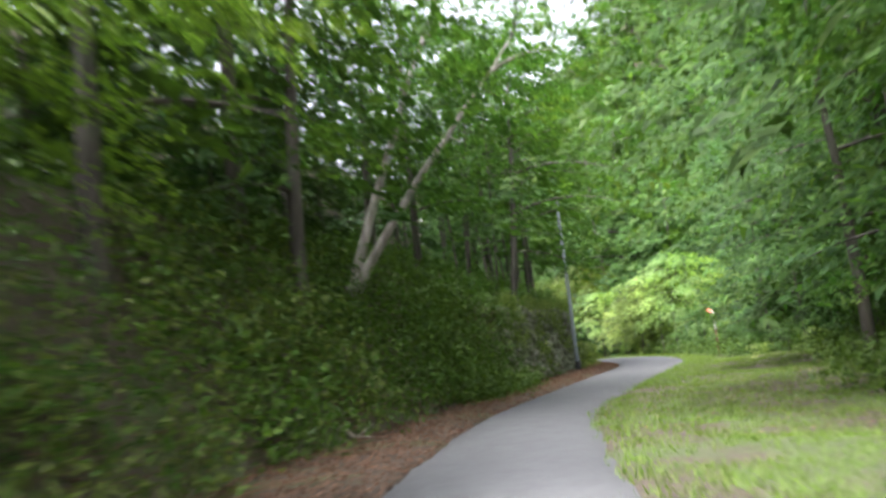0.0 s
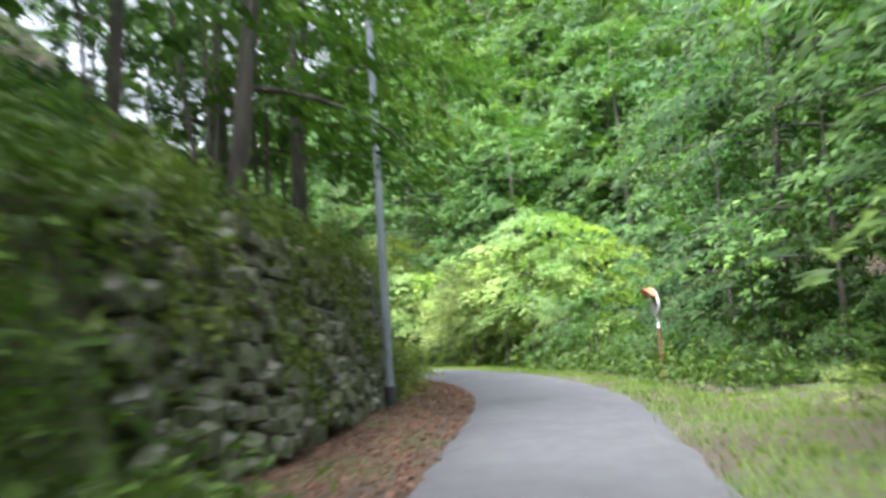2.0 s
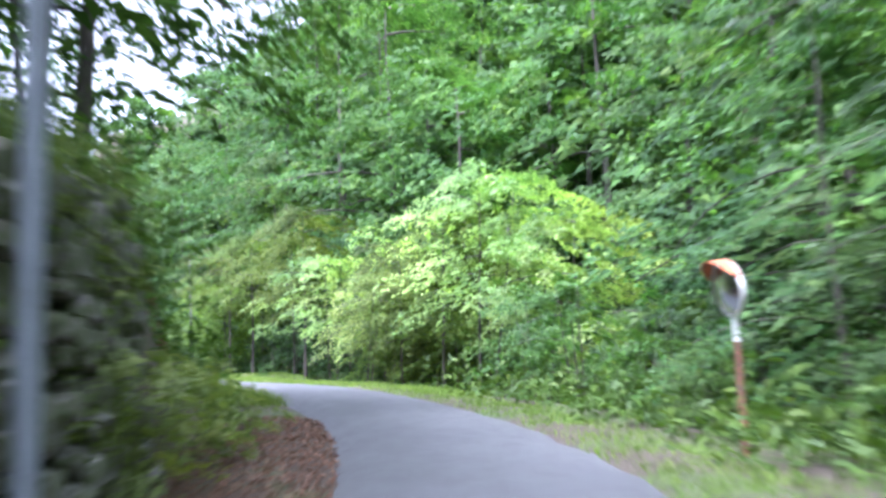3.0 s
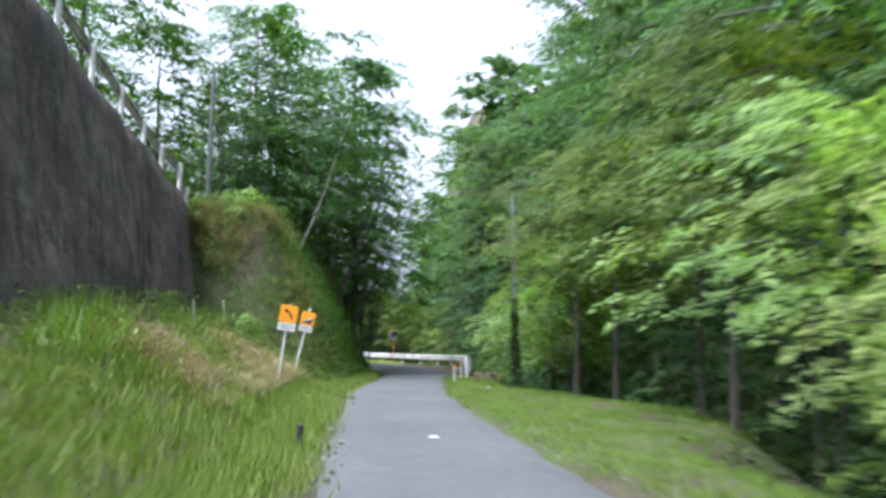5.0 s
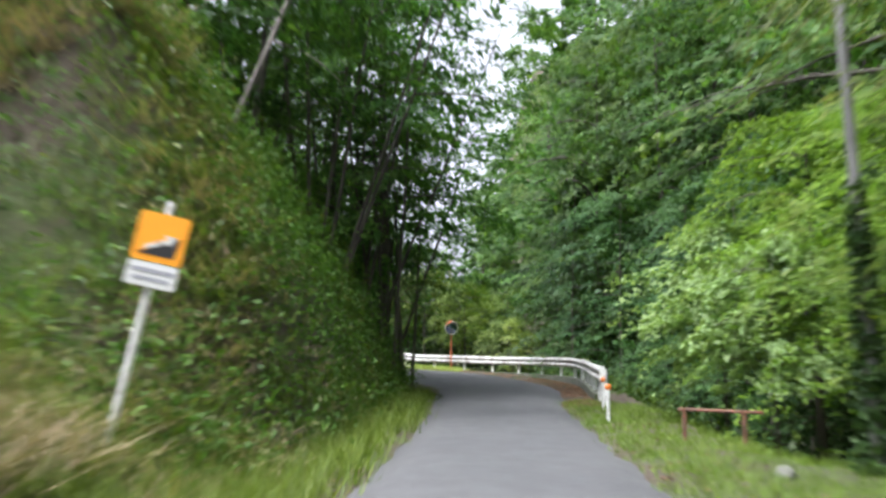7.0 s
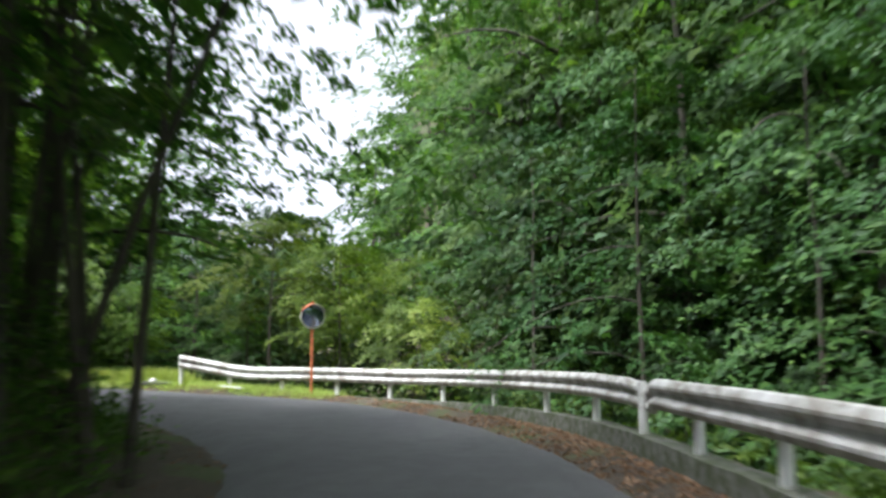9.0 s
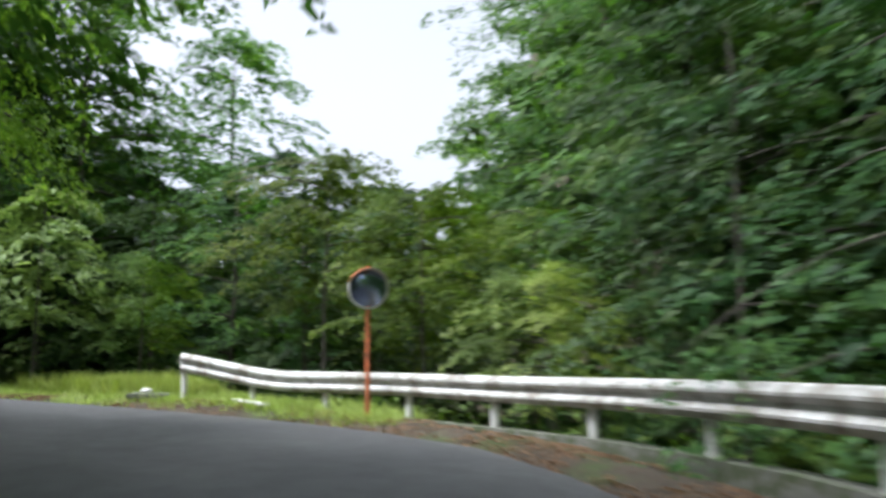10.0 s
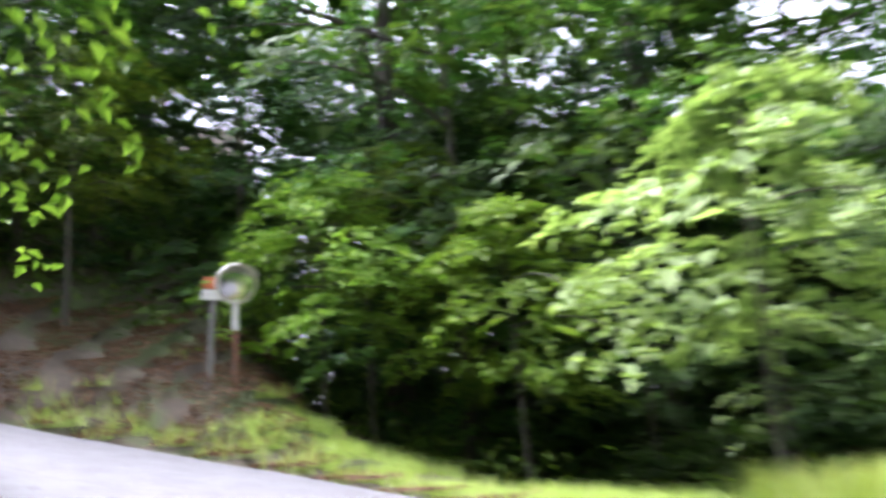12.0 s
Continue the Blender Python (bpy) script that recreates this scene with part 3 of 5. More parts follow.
TREE_LOOKS = {
    "broad": (M_LEAF, M_BARK, "broadleaf forest tree with layered mid-green foliage"),
    "tall": (M_LEAF, M_BARK, "tall broadleaf tree with a high green crown"),
    "thin": (M_LEAF, M_BARK, "slender many-stemmed tree with thin dark trunks"),
    "pale": (M_LEAF, M_BARK_PALE, "leaning tree with pale grey forked trunks"),
    "low": (M_LEAF, M_BARK, "low spreading tree with foliage down to the slope"),
    "slant": (M_LEAF_SHADED, M_BARK_GREY, "slanting tree with a slim pale trunk"),
    "bright": (M_LEAF_PALE, M_BARK, "young tree with fresh light-green leaves"),
    "sprig": (M_TWIG, M_BARK, "young tree with spreading yellow-green sprays over shade"),
    "lit": (M_LEAF_LIGHT, M_BARK, "roadside tree with yellow-green foliage, lightened in colour to look sunlit"),
    "hang": (M_TWIG, M_BARK, "tree on the bank with drooping light-green twigs"),
    "olive": (M_LEAF_OLIVE, M_BARK, "roadside tree with yellowish olive-green leaf sprays"),
    "drape": (M_LEAF_SHADED, M_BARK, "roadside tree with drooping green sprays coloured dark for shade"),
    "dark": (M_LEAF_SHADED, M_BARK, "dense forest tree, its leaves coloured dark green for shade"),
    "shrub": (M_LEAF, M_BARK, "leafy green roadside shrub"),
    "shrub_pale": (M_LEAF_LIGHT, M_BARK, "light-green leafy shrub beside the road"),
}
PROTO = {}


def plant(kind, x, y, scale=1.0, turn=None, variant=None, sink=0.1, lean=0.0, tall=1.0, z=None):
    turn = rng.uniform(0, 360) if turn is None else turn
    variant = int(rng.integers(2)) if variant is None else variant
    if z is None:
        z = float(height(x, y)[0])
    m = pose(x, y, z - sink, 0, lean, 0) @ pose(0, 0, 0, 0, 0, turn) @ Matrix.Diagonal((scale, scale, scale * tall, 1))
    key = (kind, variant)
    name = "shrub" if kind.startswith("shrub") else "tree"
    if key in PROTO:
        return copy_thing(PROTO[key], m)
    H, h0, R, r0, stems, boughs, pb, per, leaf, rise, droop, tip, whole = TREE_SHAPES[kind]
    leaf_m, bark_m, label = TREE_LOOKS[kind]
    rr = np.random.default_rng(100 + 17 * variant + len(kind) * 5 + ord(kind[0]))
    root = thing(name, Matrix.Identity(4), label, name, group="woodland trees" if name == "tree" else "roadside shrubs")
    lines = tree_stems(rr, H, R, stems, {"pale": "fork", "slant": "crooked"}.get(kind, ""))
    v, f, paths = bough_crown(rr, lines, H, h0, R, boughs, pb, per, leaf, rise, droop, tip, 0.05 * max(1, leaf / 0.2))
    if not whole:
        v = v.reshape(-1, 4, 3)[:, :3].reshape(-1, 3)
        f = np.arange(len(v)).reshape(-1, 3)
    mesh_ob("crown", v, f, leaf_m, root)
    v, f = tree_wood(lines, paths[::5], r0, boughs)
    mesh_ob("trunk", v, f, bark_m, root, smooth=True)
    PROTO[key] = root
    root.matrix_basis = m
    return root


def open_sky(X, Y):
    """The two gaps in the trees north and north-west of the bend stay clear."""
    along, across = -0.585 * (X + 16) + 0.811 * (Y - 59.7), 0.811 * (X + 16) + 0.585 * (Y - 59.7)
    return ~((along > 12) & (along < 34) & (np.abs(across - 0.8) < 0.4 + 0.1 * along)) & ~((Y > 66) & (Y < 90) & (X > -20.0 - 0.45 * (Y - 67.5)) & (X < -10.2 - 0.2 * (Y - 67.5)))


def grove(kinds, n, xr, yr, ok, gap, scale=(0.8, 1.2), sink=0.2, tall=(0.9, 1.15)):
    """Trees strewn over a stretch of the plan where ok() holds, no closer than gap."""
    done = []
    X, Y = rng.uniform(*xr, n * 30), rng.uniform(*yr, n * 30)
    Z, E, inside, E1, E2 = land(X, Y)
    keep = ok(X, Y, E, inside, E1, E2) & open_sky(X, Y)
    for x, y, z in zip(X[keep], Y[keep], Z[keep]):
        if len(done) >= n:
            break
        if all((x - a) ** 2 + (y - b) ** 2 > gap * gap for a, b in done):
            done.append((x, y))
            plant(kinds[int(rng.integers(len(kinds)))], x, y, rng.uniform(*scale), sink=sink, tall=rng.uniform(*tall), z=z)
    return done


def row(kind, *places):
    """Trees of one kind: x, y, scale."""
    for x, y, s in places:
        plant(kind, x, y, s)


# the wooded bank left of the first stretch
plant("pale", -11.25, -22.3, 1.0, 0, 0)
plant("broad", -13.2, -31.6, 1.15, 40, 0)
row("broad", (-11.6, -26.2, 1.1), (-10.9, -18.6, 0.9))
plant("broad", -6.5, -11.3, 0.92, 0, 1, lean=7)
row("tall", (-12.6, -26.8, 0.95), (-13.0, -20.0, 0.9), (-9.8, -14.4, 0.85))
row("hang", (-12.4, -36.4, 0.95))
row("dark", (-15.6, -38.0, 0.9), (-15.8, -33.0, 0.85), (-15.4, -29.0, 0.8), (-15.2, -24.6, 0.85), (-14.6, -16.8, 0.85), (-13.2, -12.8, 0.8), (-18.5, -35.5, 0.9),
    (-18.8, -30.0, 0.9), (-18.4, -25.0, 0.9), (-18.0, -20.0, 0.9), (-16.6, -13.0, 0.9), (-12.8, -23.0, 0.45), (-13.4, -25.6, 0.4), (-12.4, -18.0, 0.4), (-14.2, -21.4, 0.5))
# above the stone wall
row("thin", (-8.2, -10.6, 0.95), (-6.9, -7.2, 0.95), (-6.0, -4.2, 0.95), (-9.0, -6.6, 1.0), (-10.4, -11.4, 1.0), (-5.4, -0.6, 0.9))
row("dark", (-11.4, -8.2, 0.75), (-10.2, -3.4, 0.75), (-13.8, -5.0, 0.85), (-9.0, 0.6, 0.7))
plant("broad", -5.2, -5.0, 0.95, 30, 0)
plant("broad", -4.9, 0.2, 0.9, 200, 1)
row("broad", (-6.9, -2.6, 1.0), (-7.4, 2.6, 0.9))
row("shrub_pale", (-3.75, -6.5, 0.8), (-3.3, -4.7, 0.75), (-2.6, -2.6, 0.6))
# right of the first grass
plant("broad", 2.3, -19.8, 1.12, 60, 0, sink=1.0)
row("broad", (2.4, -26.4, 1.3), (5.2, -17.6, 1.0), (7.4, -3.6, 1.1), (5.6, -15.4, 1.0))
row("drape", (5.5, -4.2, 0.72), (5.3, -8.4, 0.72))
# first two: trunks out of view, set close in to shade the grass
row("tall", (-1.3, -30.4, 1.25), (-1.6, -36.2, 1.2), (2.8, -32.6, 1.2), (6.4, -21.0, 1.0), (7.4, -28.0, 1.0), (6.2, -35.5, 1.0), (9.6, -6.0, 1.05), (8.0, -11.5, 1.0))
row("dark", (6.8, -17.6, 0.8), (9.4, -24.0, 0.9), (10.0, -16.0, 0.9), (8.6, -32.4, 0.9), (11.5, -10.0, 0.9), (9.5, -20.0, 0.8))
row("low", (5.2, -5.8, 0.6), (7.2, -8.4, 0.65), (4.4, -2.4, 0.5), (6.2, -11.6, 0.6))
row("dark", (6.4, -1.2, 0.6), (8.4, -4.4, 0.7))
row("shrub", (3.6, -7.4, 0.8), (4.3, -9.4, 0.9), (3.4, -3.4, 0.7), (5.0, -12.8, 0.8), (2.5, -9.7, 0.6), (3.2, -8.3, 0.75), (3.1, -4.8, 0.75), (3.2, -1.6, 0.7), (3.5, -10.8, 0.7))
plant("shrub_pale", 2.06, -12.6, 0.5)
plant("shrub_pale", 3.4, -13.4, 0.7)
# the valley side of the middle stretch: low bright trees, behind and below ones with shade in their leaf colour
row("low", (4.3, 1.6, 0.85), (4.7, 4.8, 0.95), (6.2, 2.6, 1.1))
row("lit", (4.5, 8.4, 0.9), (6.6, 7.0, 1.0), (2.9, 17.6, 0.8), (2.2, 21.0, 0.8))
row("olive", (4.3, 11.4, 0.9), (3.7, 14.6, 0.9), (5.6, 14.0, 0.95), (4.4, 18.6, 0.9), (6.4, 12.8, 1.1), (5.6, 16.6, 1.15), (1.5, 23.8, 1.05), (1.4, 27.4, 1.05),
    (-0.4, 30.8, 1.0), (-1.5, 33.4, 1.0), (-1.6, 36.4, 0.9))
row("drape", (4.6, 21.4, 0.95), (3.8, 25.4, 1.0), (3.6, 29.6, 1.0), (2.2, 33.4, 1.05), (0.6, 37.0, 1.05))
row("dark", (8.2, 1.0, 0.75), (8.6, 5.0, 0.75), (8.4, 9.6, 0.75), (7.8, 14.6, 0.75), (7.4, 19.2, 0.85), (10.4, 3.0, 0.8), (10.6, 7.4, 0.8), (6.6, 23.6, 0.9), (6.4, 28.0, 0.9),
    (10.4, 12.0, 0.8), (9.8, 17.0, 0.85), (5.6, 32.4, 0.9), (3.6, 36.4, 0.9))
row("tall", (8.6, 21.6, 1.1), (8.6, 26.6, 1.15), (7.6, 31.6, 1.15), (5.6, 35.8, 1.15), (12.4, 14.8, 0.9), (12.6, 9.6, 0.85), (12.2, 4.6, 0.85))
row("bright", (-4.3, 41.9, 0.95), (-3.7, 40.2, 0.85))
row("hang", (-2.6, 42.6, 1.05), (-1.6, 39.2, 1.0))
# inside the bend
plant("slant", -12.4, 37.8, 1.0, 0, 0, lean=24)
row("dark", (-15.6, 41.6, 0.7),)
row("thin", (-14.0, 41.4, 1.0), (-13.4, 44.0, 0.95), (-15.2, 44.6, 1.05), (-14.4, 47.4, 1.0), (-16.0, 49.6, 1.05), (-14.6, 50.4, 0.9), (-16.4, 40.2, 1.0), (-17.2, 46.0, 1.05), (-17.4, 52.0, 1.0))
row("tall", (-16.2, 42.6, 0.85), (-15.4, 52.6, 0.85), (-18.4, 49.2, 0.85))
row("low", (-13.8, 45.4, 0.6), (-14.2, 49.0, 0.6), (-14.2, 42.6, 0.6), (-15.4, 46.8, 0.7), (-13.8, 47.6, 0.5), (-15.0, 51.2, 0.6))
row("drape", (-14.8, 40.0, 0.7),)
plant("thin", -12.6, 47.6, 1.05, 100, 1)
plant("tall", -13.3, 49.4, 0.85, 200, 1)
plant("thin", -12.9, 50.8, 0.95, 300, 0)
plant("thin", -13.1, 44.6, 1.0, 40, 0, lean=15)
plant("thin", -13.3, 47.6, 1.0, 160, 1, lean=16)
plant("thin", -13.6, 50.6, 0.95, 250, 0, lean=14)
row("thin", (-17.0, 55.6, 0.9),)
plant("tall", -16.0, 54.6, 0.9, 10, 0)
plant("hang", -18.6, 58.4, 1.2, 0, 1, z=-0.1)
plant("hang", -22.2, 57.5, 1.1, 120, 0, z=0.25)
for x, y, s in ((-8.0, 69.4, 1.05), (-4.6, 66.4, 1.1), (-0.6, 63.6, 1.1), (2.6, 59.4, 1.1), (4.6, 54.0, 1.1), (5.6, 48.4, 1.1), (6.4, 42.4, 1.1), (8.4, 37.0, 1.0)):
    plant("tall", x, y, s, tall=1.45)
row("shrub_pale", (-13.1, 34.2, 1.0), (-14.4, 34.0, 0.9), (-11.6, 31.2, 0.7), (-12.0, 27.6, 0.6))
plant("low", -6.8, 11.4, 0.7)
# above the upper leg
row("tall", (-19.8, 40.2, 0.75), (-20.4, 35.2, 0.7), (-19.0, 30.4, 0.6))
row("dark", (-19.6, 26.0, 0.7), (-22.6, 38.0, 0.9), (-22.4, 31.4, 0.8), (-21.0, 21.0, 0.7))
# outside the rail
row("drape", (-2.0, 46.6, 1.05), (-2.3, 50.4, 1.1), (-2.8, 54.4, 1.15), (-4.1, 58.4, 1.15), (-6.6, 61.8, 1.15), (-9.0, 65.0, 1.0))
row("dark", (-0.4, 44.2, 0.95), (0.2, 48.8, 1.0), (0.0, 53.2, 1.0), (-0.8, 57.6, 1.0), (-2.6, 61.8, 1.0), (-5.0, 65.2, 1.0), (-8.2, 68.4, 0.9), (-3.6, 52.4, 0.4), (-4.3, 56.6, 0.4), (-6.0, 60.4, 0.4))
row("tall", (1.6, 42.0, 1.2), (3.2, 46.8, 1.25), (3.4, 52.0, 1.25), (2.6, 57.6, 1.25), (0.8, 63.0, 1.25), (-2.2, 67.2, 1.2), (-6.4, 71.0, 1.2), (-9.4, 70.8, 0.85))
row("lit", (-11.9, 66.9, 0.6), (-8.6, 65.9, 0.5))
row("olive", (-14.6, 67.2, 0.75), (-17.0, 67.9, 0.8), (-15.6, 70.6, 0.95), (-12.8, 69.6, 0.9))
row("dark", (-16.4, 72.8, 0.74), (-14.4, 73.6, 0.78), (-18.2, 75.2, 0.82), (-15.6, 76.6, 0.9), (-12.9, 75.4, 0.85))
# round the outside of the bend: boughs over a dark floor
row("tall", (-28.0, 69.8, 1.05), (-31.0, 66.0, 1.05), (-30.4, 72.2, 1.15), (-26.4, 72.0, 0.75), (-33.4, 61.0, 0.85), (-33.8, 56.0, 0.8))
row("broad", (-20.2, 69.8, 0.5), (-22.8, 70.4, 0.52), (-25.4, 69.4, 0.55), (-29.2, 66.4, 0.8), (-32.4, 58.6, 0.8), (-30.6, 53.6, 0.8))
row("drape", (-26.6, 68.0, 0.62), (-19.0, 72.4, 0.5), (-29.8, 67.4, 0.8))
row("olive", (-28.8, 64.6, 0.68), (-30.0, 60.4, 0.6), (-21.2, 67.6, 0.5))
row("sprig", (-26.6, 65.9, 0.8), (-28.0, 63.6, 0.72))
row("low", (-28.6, 66.2, 0.45), (-25.4, 68.0, 0.4), (-30.4, 62.8, 0.4), (-22.6, 68.8, 0.42), (-32.4, 64.6, 0.6), (-33.6, 61.6, 0.6), (-31.8, 67.4, 0.6))
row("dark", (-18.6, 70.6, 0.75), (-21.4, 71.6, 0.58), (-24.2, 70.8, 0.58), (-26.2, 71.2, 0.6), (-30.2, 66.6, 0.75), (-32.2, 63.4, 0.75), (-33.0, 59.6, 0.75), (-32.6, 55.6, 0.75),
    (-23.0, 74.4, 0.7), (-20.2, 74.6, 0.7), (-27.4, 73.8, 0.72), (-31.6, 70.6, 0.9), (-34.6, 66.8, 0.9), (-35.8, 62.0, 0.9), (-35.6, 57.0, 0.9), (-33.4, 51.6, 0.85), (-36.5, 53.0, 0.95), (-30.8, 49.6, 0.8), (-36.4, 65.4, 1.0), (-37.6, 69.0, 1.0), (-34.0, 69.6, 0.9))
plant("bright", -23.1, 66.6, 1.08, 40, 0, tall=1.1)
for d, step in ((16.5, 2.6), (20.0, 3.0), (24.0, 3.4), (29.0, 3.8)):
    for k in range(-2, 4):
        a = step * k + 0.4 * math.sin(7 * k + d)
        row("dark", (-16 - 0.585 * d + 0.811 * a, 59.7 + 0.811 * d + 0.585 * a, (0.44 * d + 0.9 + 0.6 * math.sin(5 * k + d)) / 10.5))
grove(["dark", "tall"], 24, (-48, -20), (46, 88), lambda x, y, e, i, a, b: ~i & (b > 9) & (b < 22), 3.6, (0.9, 1.15))
grove(["tall", "dark"], 12, (-13.5, 4), (66, 88), lambda x, y, e, i, a, b: ~i & (a > 6) & (a < 26) & (x > -9.5 - 0.21 * (y - 48)), 3.6, (1.0, 1.25))
grove(["shrub"], 12, (-15, -3), (-40, 0), lambda x, y, e, i, a, b: i & (a > 2.6) & (a < 5) & (np.hypot(x + 4.6, y + 10.0) > 3.4), 1.5, (0.5, 0.9))
grove(["shrub"], 8, (-18, -9), (36, 55), lambda x, y, e, i, a, b: i & (a > 2.4) & (a < 4.5) & (b > 1), 1.2, (0.5, 0.9))


# wooded hillsides further off: canopies and trunks as two bodies of stuff
def far_forest(places):
    leaves, stems = [], []
    for var in range(3):
        r = np.random.default_rng(300 + var)
        lines = tree_stems(r, 13.0, 4.4, 1, "")
        v, f, paths = bough_crown(r, lines, 13.0, 1.0, 4.4, 26, 5, 24, 0.55, 0.3, 0.35, 0.3, 0.15)
        v = v.reshape(-1, 4, 3)[:, :3].reshape(-1, 3)
        w = tree_wood(lines, paths, 0.22, 4)
        for k, (x, y, z, s) in enumerate(places):
            if k % 3 == var:
                a = rng.uniform(0, 6.28)
                m = np.array([[math.cos(a), -math.sin(a), 0], [math.sin(a), math.cos(a), 0], [0, 0, 1]]) * s
                leaves.append(v @ m.T + np.array([x, y, z - 0.5]))
                stems.append((w[0] @ m.T + np.array([x, y, z - 0.5]), w[1]))
    v = np.concatenate(leaves)
    tagged(mesh_ob("far_woods", v, np.arange(len(v)).reshape(-1, 3), M_LEAF), "green broadleaf woods covering the far hillsides", "woods", kind="stuff")
    v, f = join(stems)
    tagged(mesh_ob("far_trunks", v, f, M_BARK, smooth=True), "grey-brown trunks within the far woods", "woods", kind="stuff")


FAR = []
for n, xr, yr, ok, gap, sc in ((115, (8, 42), (-20, 66), lambda x, y, e, i, a, b: ~i & (a > 10) & (a < 36), 3.9, (0.8, 1.15)),
                               (60, (-22, 34), (66, 108), lambda x, y, e, i, a, b: (e > 9) & (x > -9.5 - 0.21 * (y - 48)), 4.0, (0.9, 1.3)),
                               (10, (-34, -10), (90, 130), lambda x, y, e, i, a, b: e > 10, 5.5, (0.6, 0.75)),
                               (16, (-60, -34), (44, 100), lambda x, y, e, i, a, b: e > 14, 6.0, (0.9, 1.1)),
                               (16, (-50, -24), (-45, 40), lambda x, y, e, i, a, b: (e > 9), 6.0, (0.8, 1.1))):
    X, Y = rng.uniform(*xr, n * 40), rng.uniform(*yr, n * 40)
    Z, E, inside, E1, E2 = land(X, Y)
    done = []
    for x, y, z in zip(*[q[ok(X, Y, E, inside, E1, E2) & open_sky(X, Y)] for q in (X, Y, Z)]):
        if len(done) < n and all((x - p) ** 2 + (y - q) ** 2 > gap * gap for p, q in done):
            done.append((x, y))
            FAR.append((x, y, z, rng.uniform(*sc)))
far_forest(FAR)


# ---- guardrails ----
def w_beam(points):
    """A corrugated beam swept along points that run along its middle: verts and faces."""
    prof = [(0.0, 0.175), (0.035, 0.165), (0.075, 0.105), (0.075, 0.075), (0.02, 0.02), (0.02, -0.02), (0.075, -0.075), (0.075, -0.105), (0.035, -0.165), (0.0, -0.175)]
    prof = prof + [(a - 0.012, b) for a, b in prof[::-1]]
    p = np.asarray(points, float)
    t = np.gradient(p[:, :2], axis=0)
    t /= np.linalg.norm(t, axis=1)[:, None]
    nrm = np.stack([-t[:, 1], t[:, 0]], 1)
    vs, n = [], len(prof)
    for i in range(len(p)):
        for a, b in prof:
            vs.append((p[i, 0] + nrm[i, 0] * a, p[i, 1] + nrm[i, 1] * a, p[i, 2] + b))
    fs = [(i * n + j, i * n + (j + 1) % n, (i + 1) * n + (j + 1) % n, (i + 1) * n + j) for i in range(len(p) - 1) for j in range(n)]
    fs += [tuple(range(n))[::-1], tuple(range((len(p) - 1) * n, len(p) * n))]
    return vs, fs


def guardrail(label, posts, rise, face, dents=(), pr=0.057):
    """posts: x, y, z of their feet, in order; face: +1 when the beam stands on the left of the line."""
    root = thing("guardrail", Matrix.Identity(4), label, "guardrail")
    P = np.array(posts, float)
    for x, y, z in P:
        o = part("post", bm_cyl(pr, pr, -0.4, rise - 0.06, 14, 0.012), M_WHITE, root, smooth=False)
        o.location = (x, y, z)
    line = spline([tuple(p) for p in P], 0.25)
    t = np.gradient(line[:, :2], axis=0)
    t /= np.linalg.norm(t, axis=1)[:, None]
    nr = np.stack([-t[:, 1], t[:, 0]], 1) * face
    line[:, :2] += nr * (pr + 0.015)
    line[:, 2] += rise - 0.175
    for x, y, depth, down, wide in dents:
        d = np.hypot(line[:, 0] - x, line[:, 1] - y)
        k = np.exp(-(d / wide) ** 2)
        line[:, :2] -= nr * (depth * k)[:, None]
        line[:, 2] -= down * k
    if face < 0:
        line = line[::-1]
    step = 16
    for k in range(0, len(line) - 1, step):
        seg = line[k:min(k + step + 1, len(line))]
        if len(seg) < 2:
            continue
        v, f = w_beam(seg)
        mesh_ob("beam", v, f, M_RAIL, root)
    return root, line


BEND_POSTS = [(-6.62, 45.3, 0.42), (-6.78, 46.3, 0.43), (-7.0, 48.0, 0.45), (-7.22, 49.95, 0.47), (-7.45, 51.9, 0.47), (-7.72, 53.85, 0.48), (-8.12, 55.85, 0.47),
              (-8.8, 57.85, 0.46), (-9.78, 59.85, 0.44), (-10.98, 61.55, 0.42), (-12.4, 62.95, 0.41), (-13.95, 64.05, 0.43), (-15.6, 64.72, 0.46),
              (-17.2, 65.2, 0.57), (-18.62, 65.28, 0.76)]
rail, rail_line = guardrail("white corrugated steel guardrail with a dented section on the outer bend", BEND_POSTS, 0.72, 1,
                            [(-7.68, 53.75, 0.17, 0.12, 0.4), (-7.95, 54.7, 0.06, 0.03, 0.6), (-16.6, 65.0, 0.0, 0.05, 0.9), (-18.6, 65.3, 0.0, -0.03, 0.7)])
for p, q in ((rail_line[0], rail_line[2]), (rail_line[-1], rail_line[-3])):
    d = Vector(p) - Vector(q)
    a = math.atan2(d.y, d.x)
    o = part("end_cap", bm_box(0.05, 0.12, 0.36, (0.0, 0.0, 0), 0.02), M_WHITE, rail, "rounded end piece")
    o.location, o.rotation_euler = p, (0, 0, a)
# kerb under the posts
kl = spline(BEND_POSTS[1:-2], 0.5)
t_ = np.gradient(kl[:, :2], axis=0)
t_ /= np.linalg.norm(t_, axis=1)[:, None]
n_k = np.stack([-t_[:, 1], t_[:, 0]], 1)
vs = []
for i in range(len(kl)):
    for a, b in ((-0.16, -0.9), (-0.15, 0.02), (0.14, 0.03), (0.17, -0.35)):
        vs.append((kl[i, 0] + n_k[i, 0] * a, kl[i, 1] + n_k[i, 1] * a, kl[i, 2] + b + 0.008 * math.sin(i * 2.1)))
fs = [(i * 4 + j, i * 4 + j + 1, i * 4 + 5 + j, i * 4 + 4 + j) for i in range(len(kl) - 1) for j in range(3)] + [(0, 1, 2, 3)]
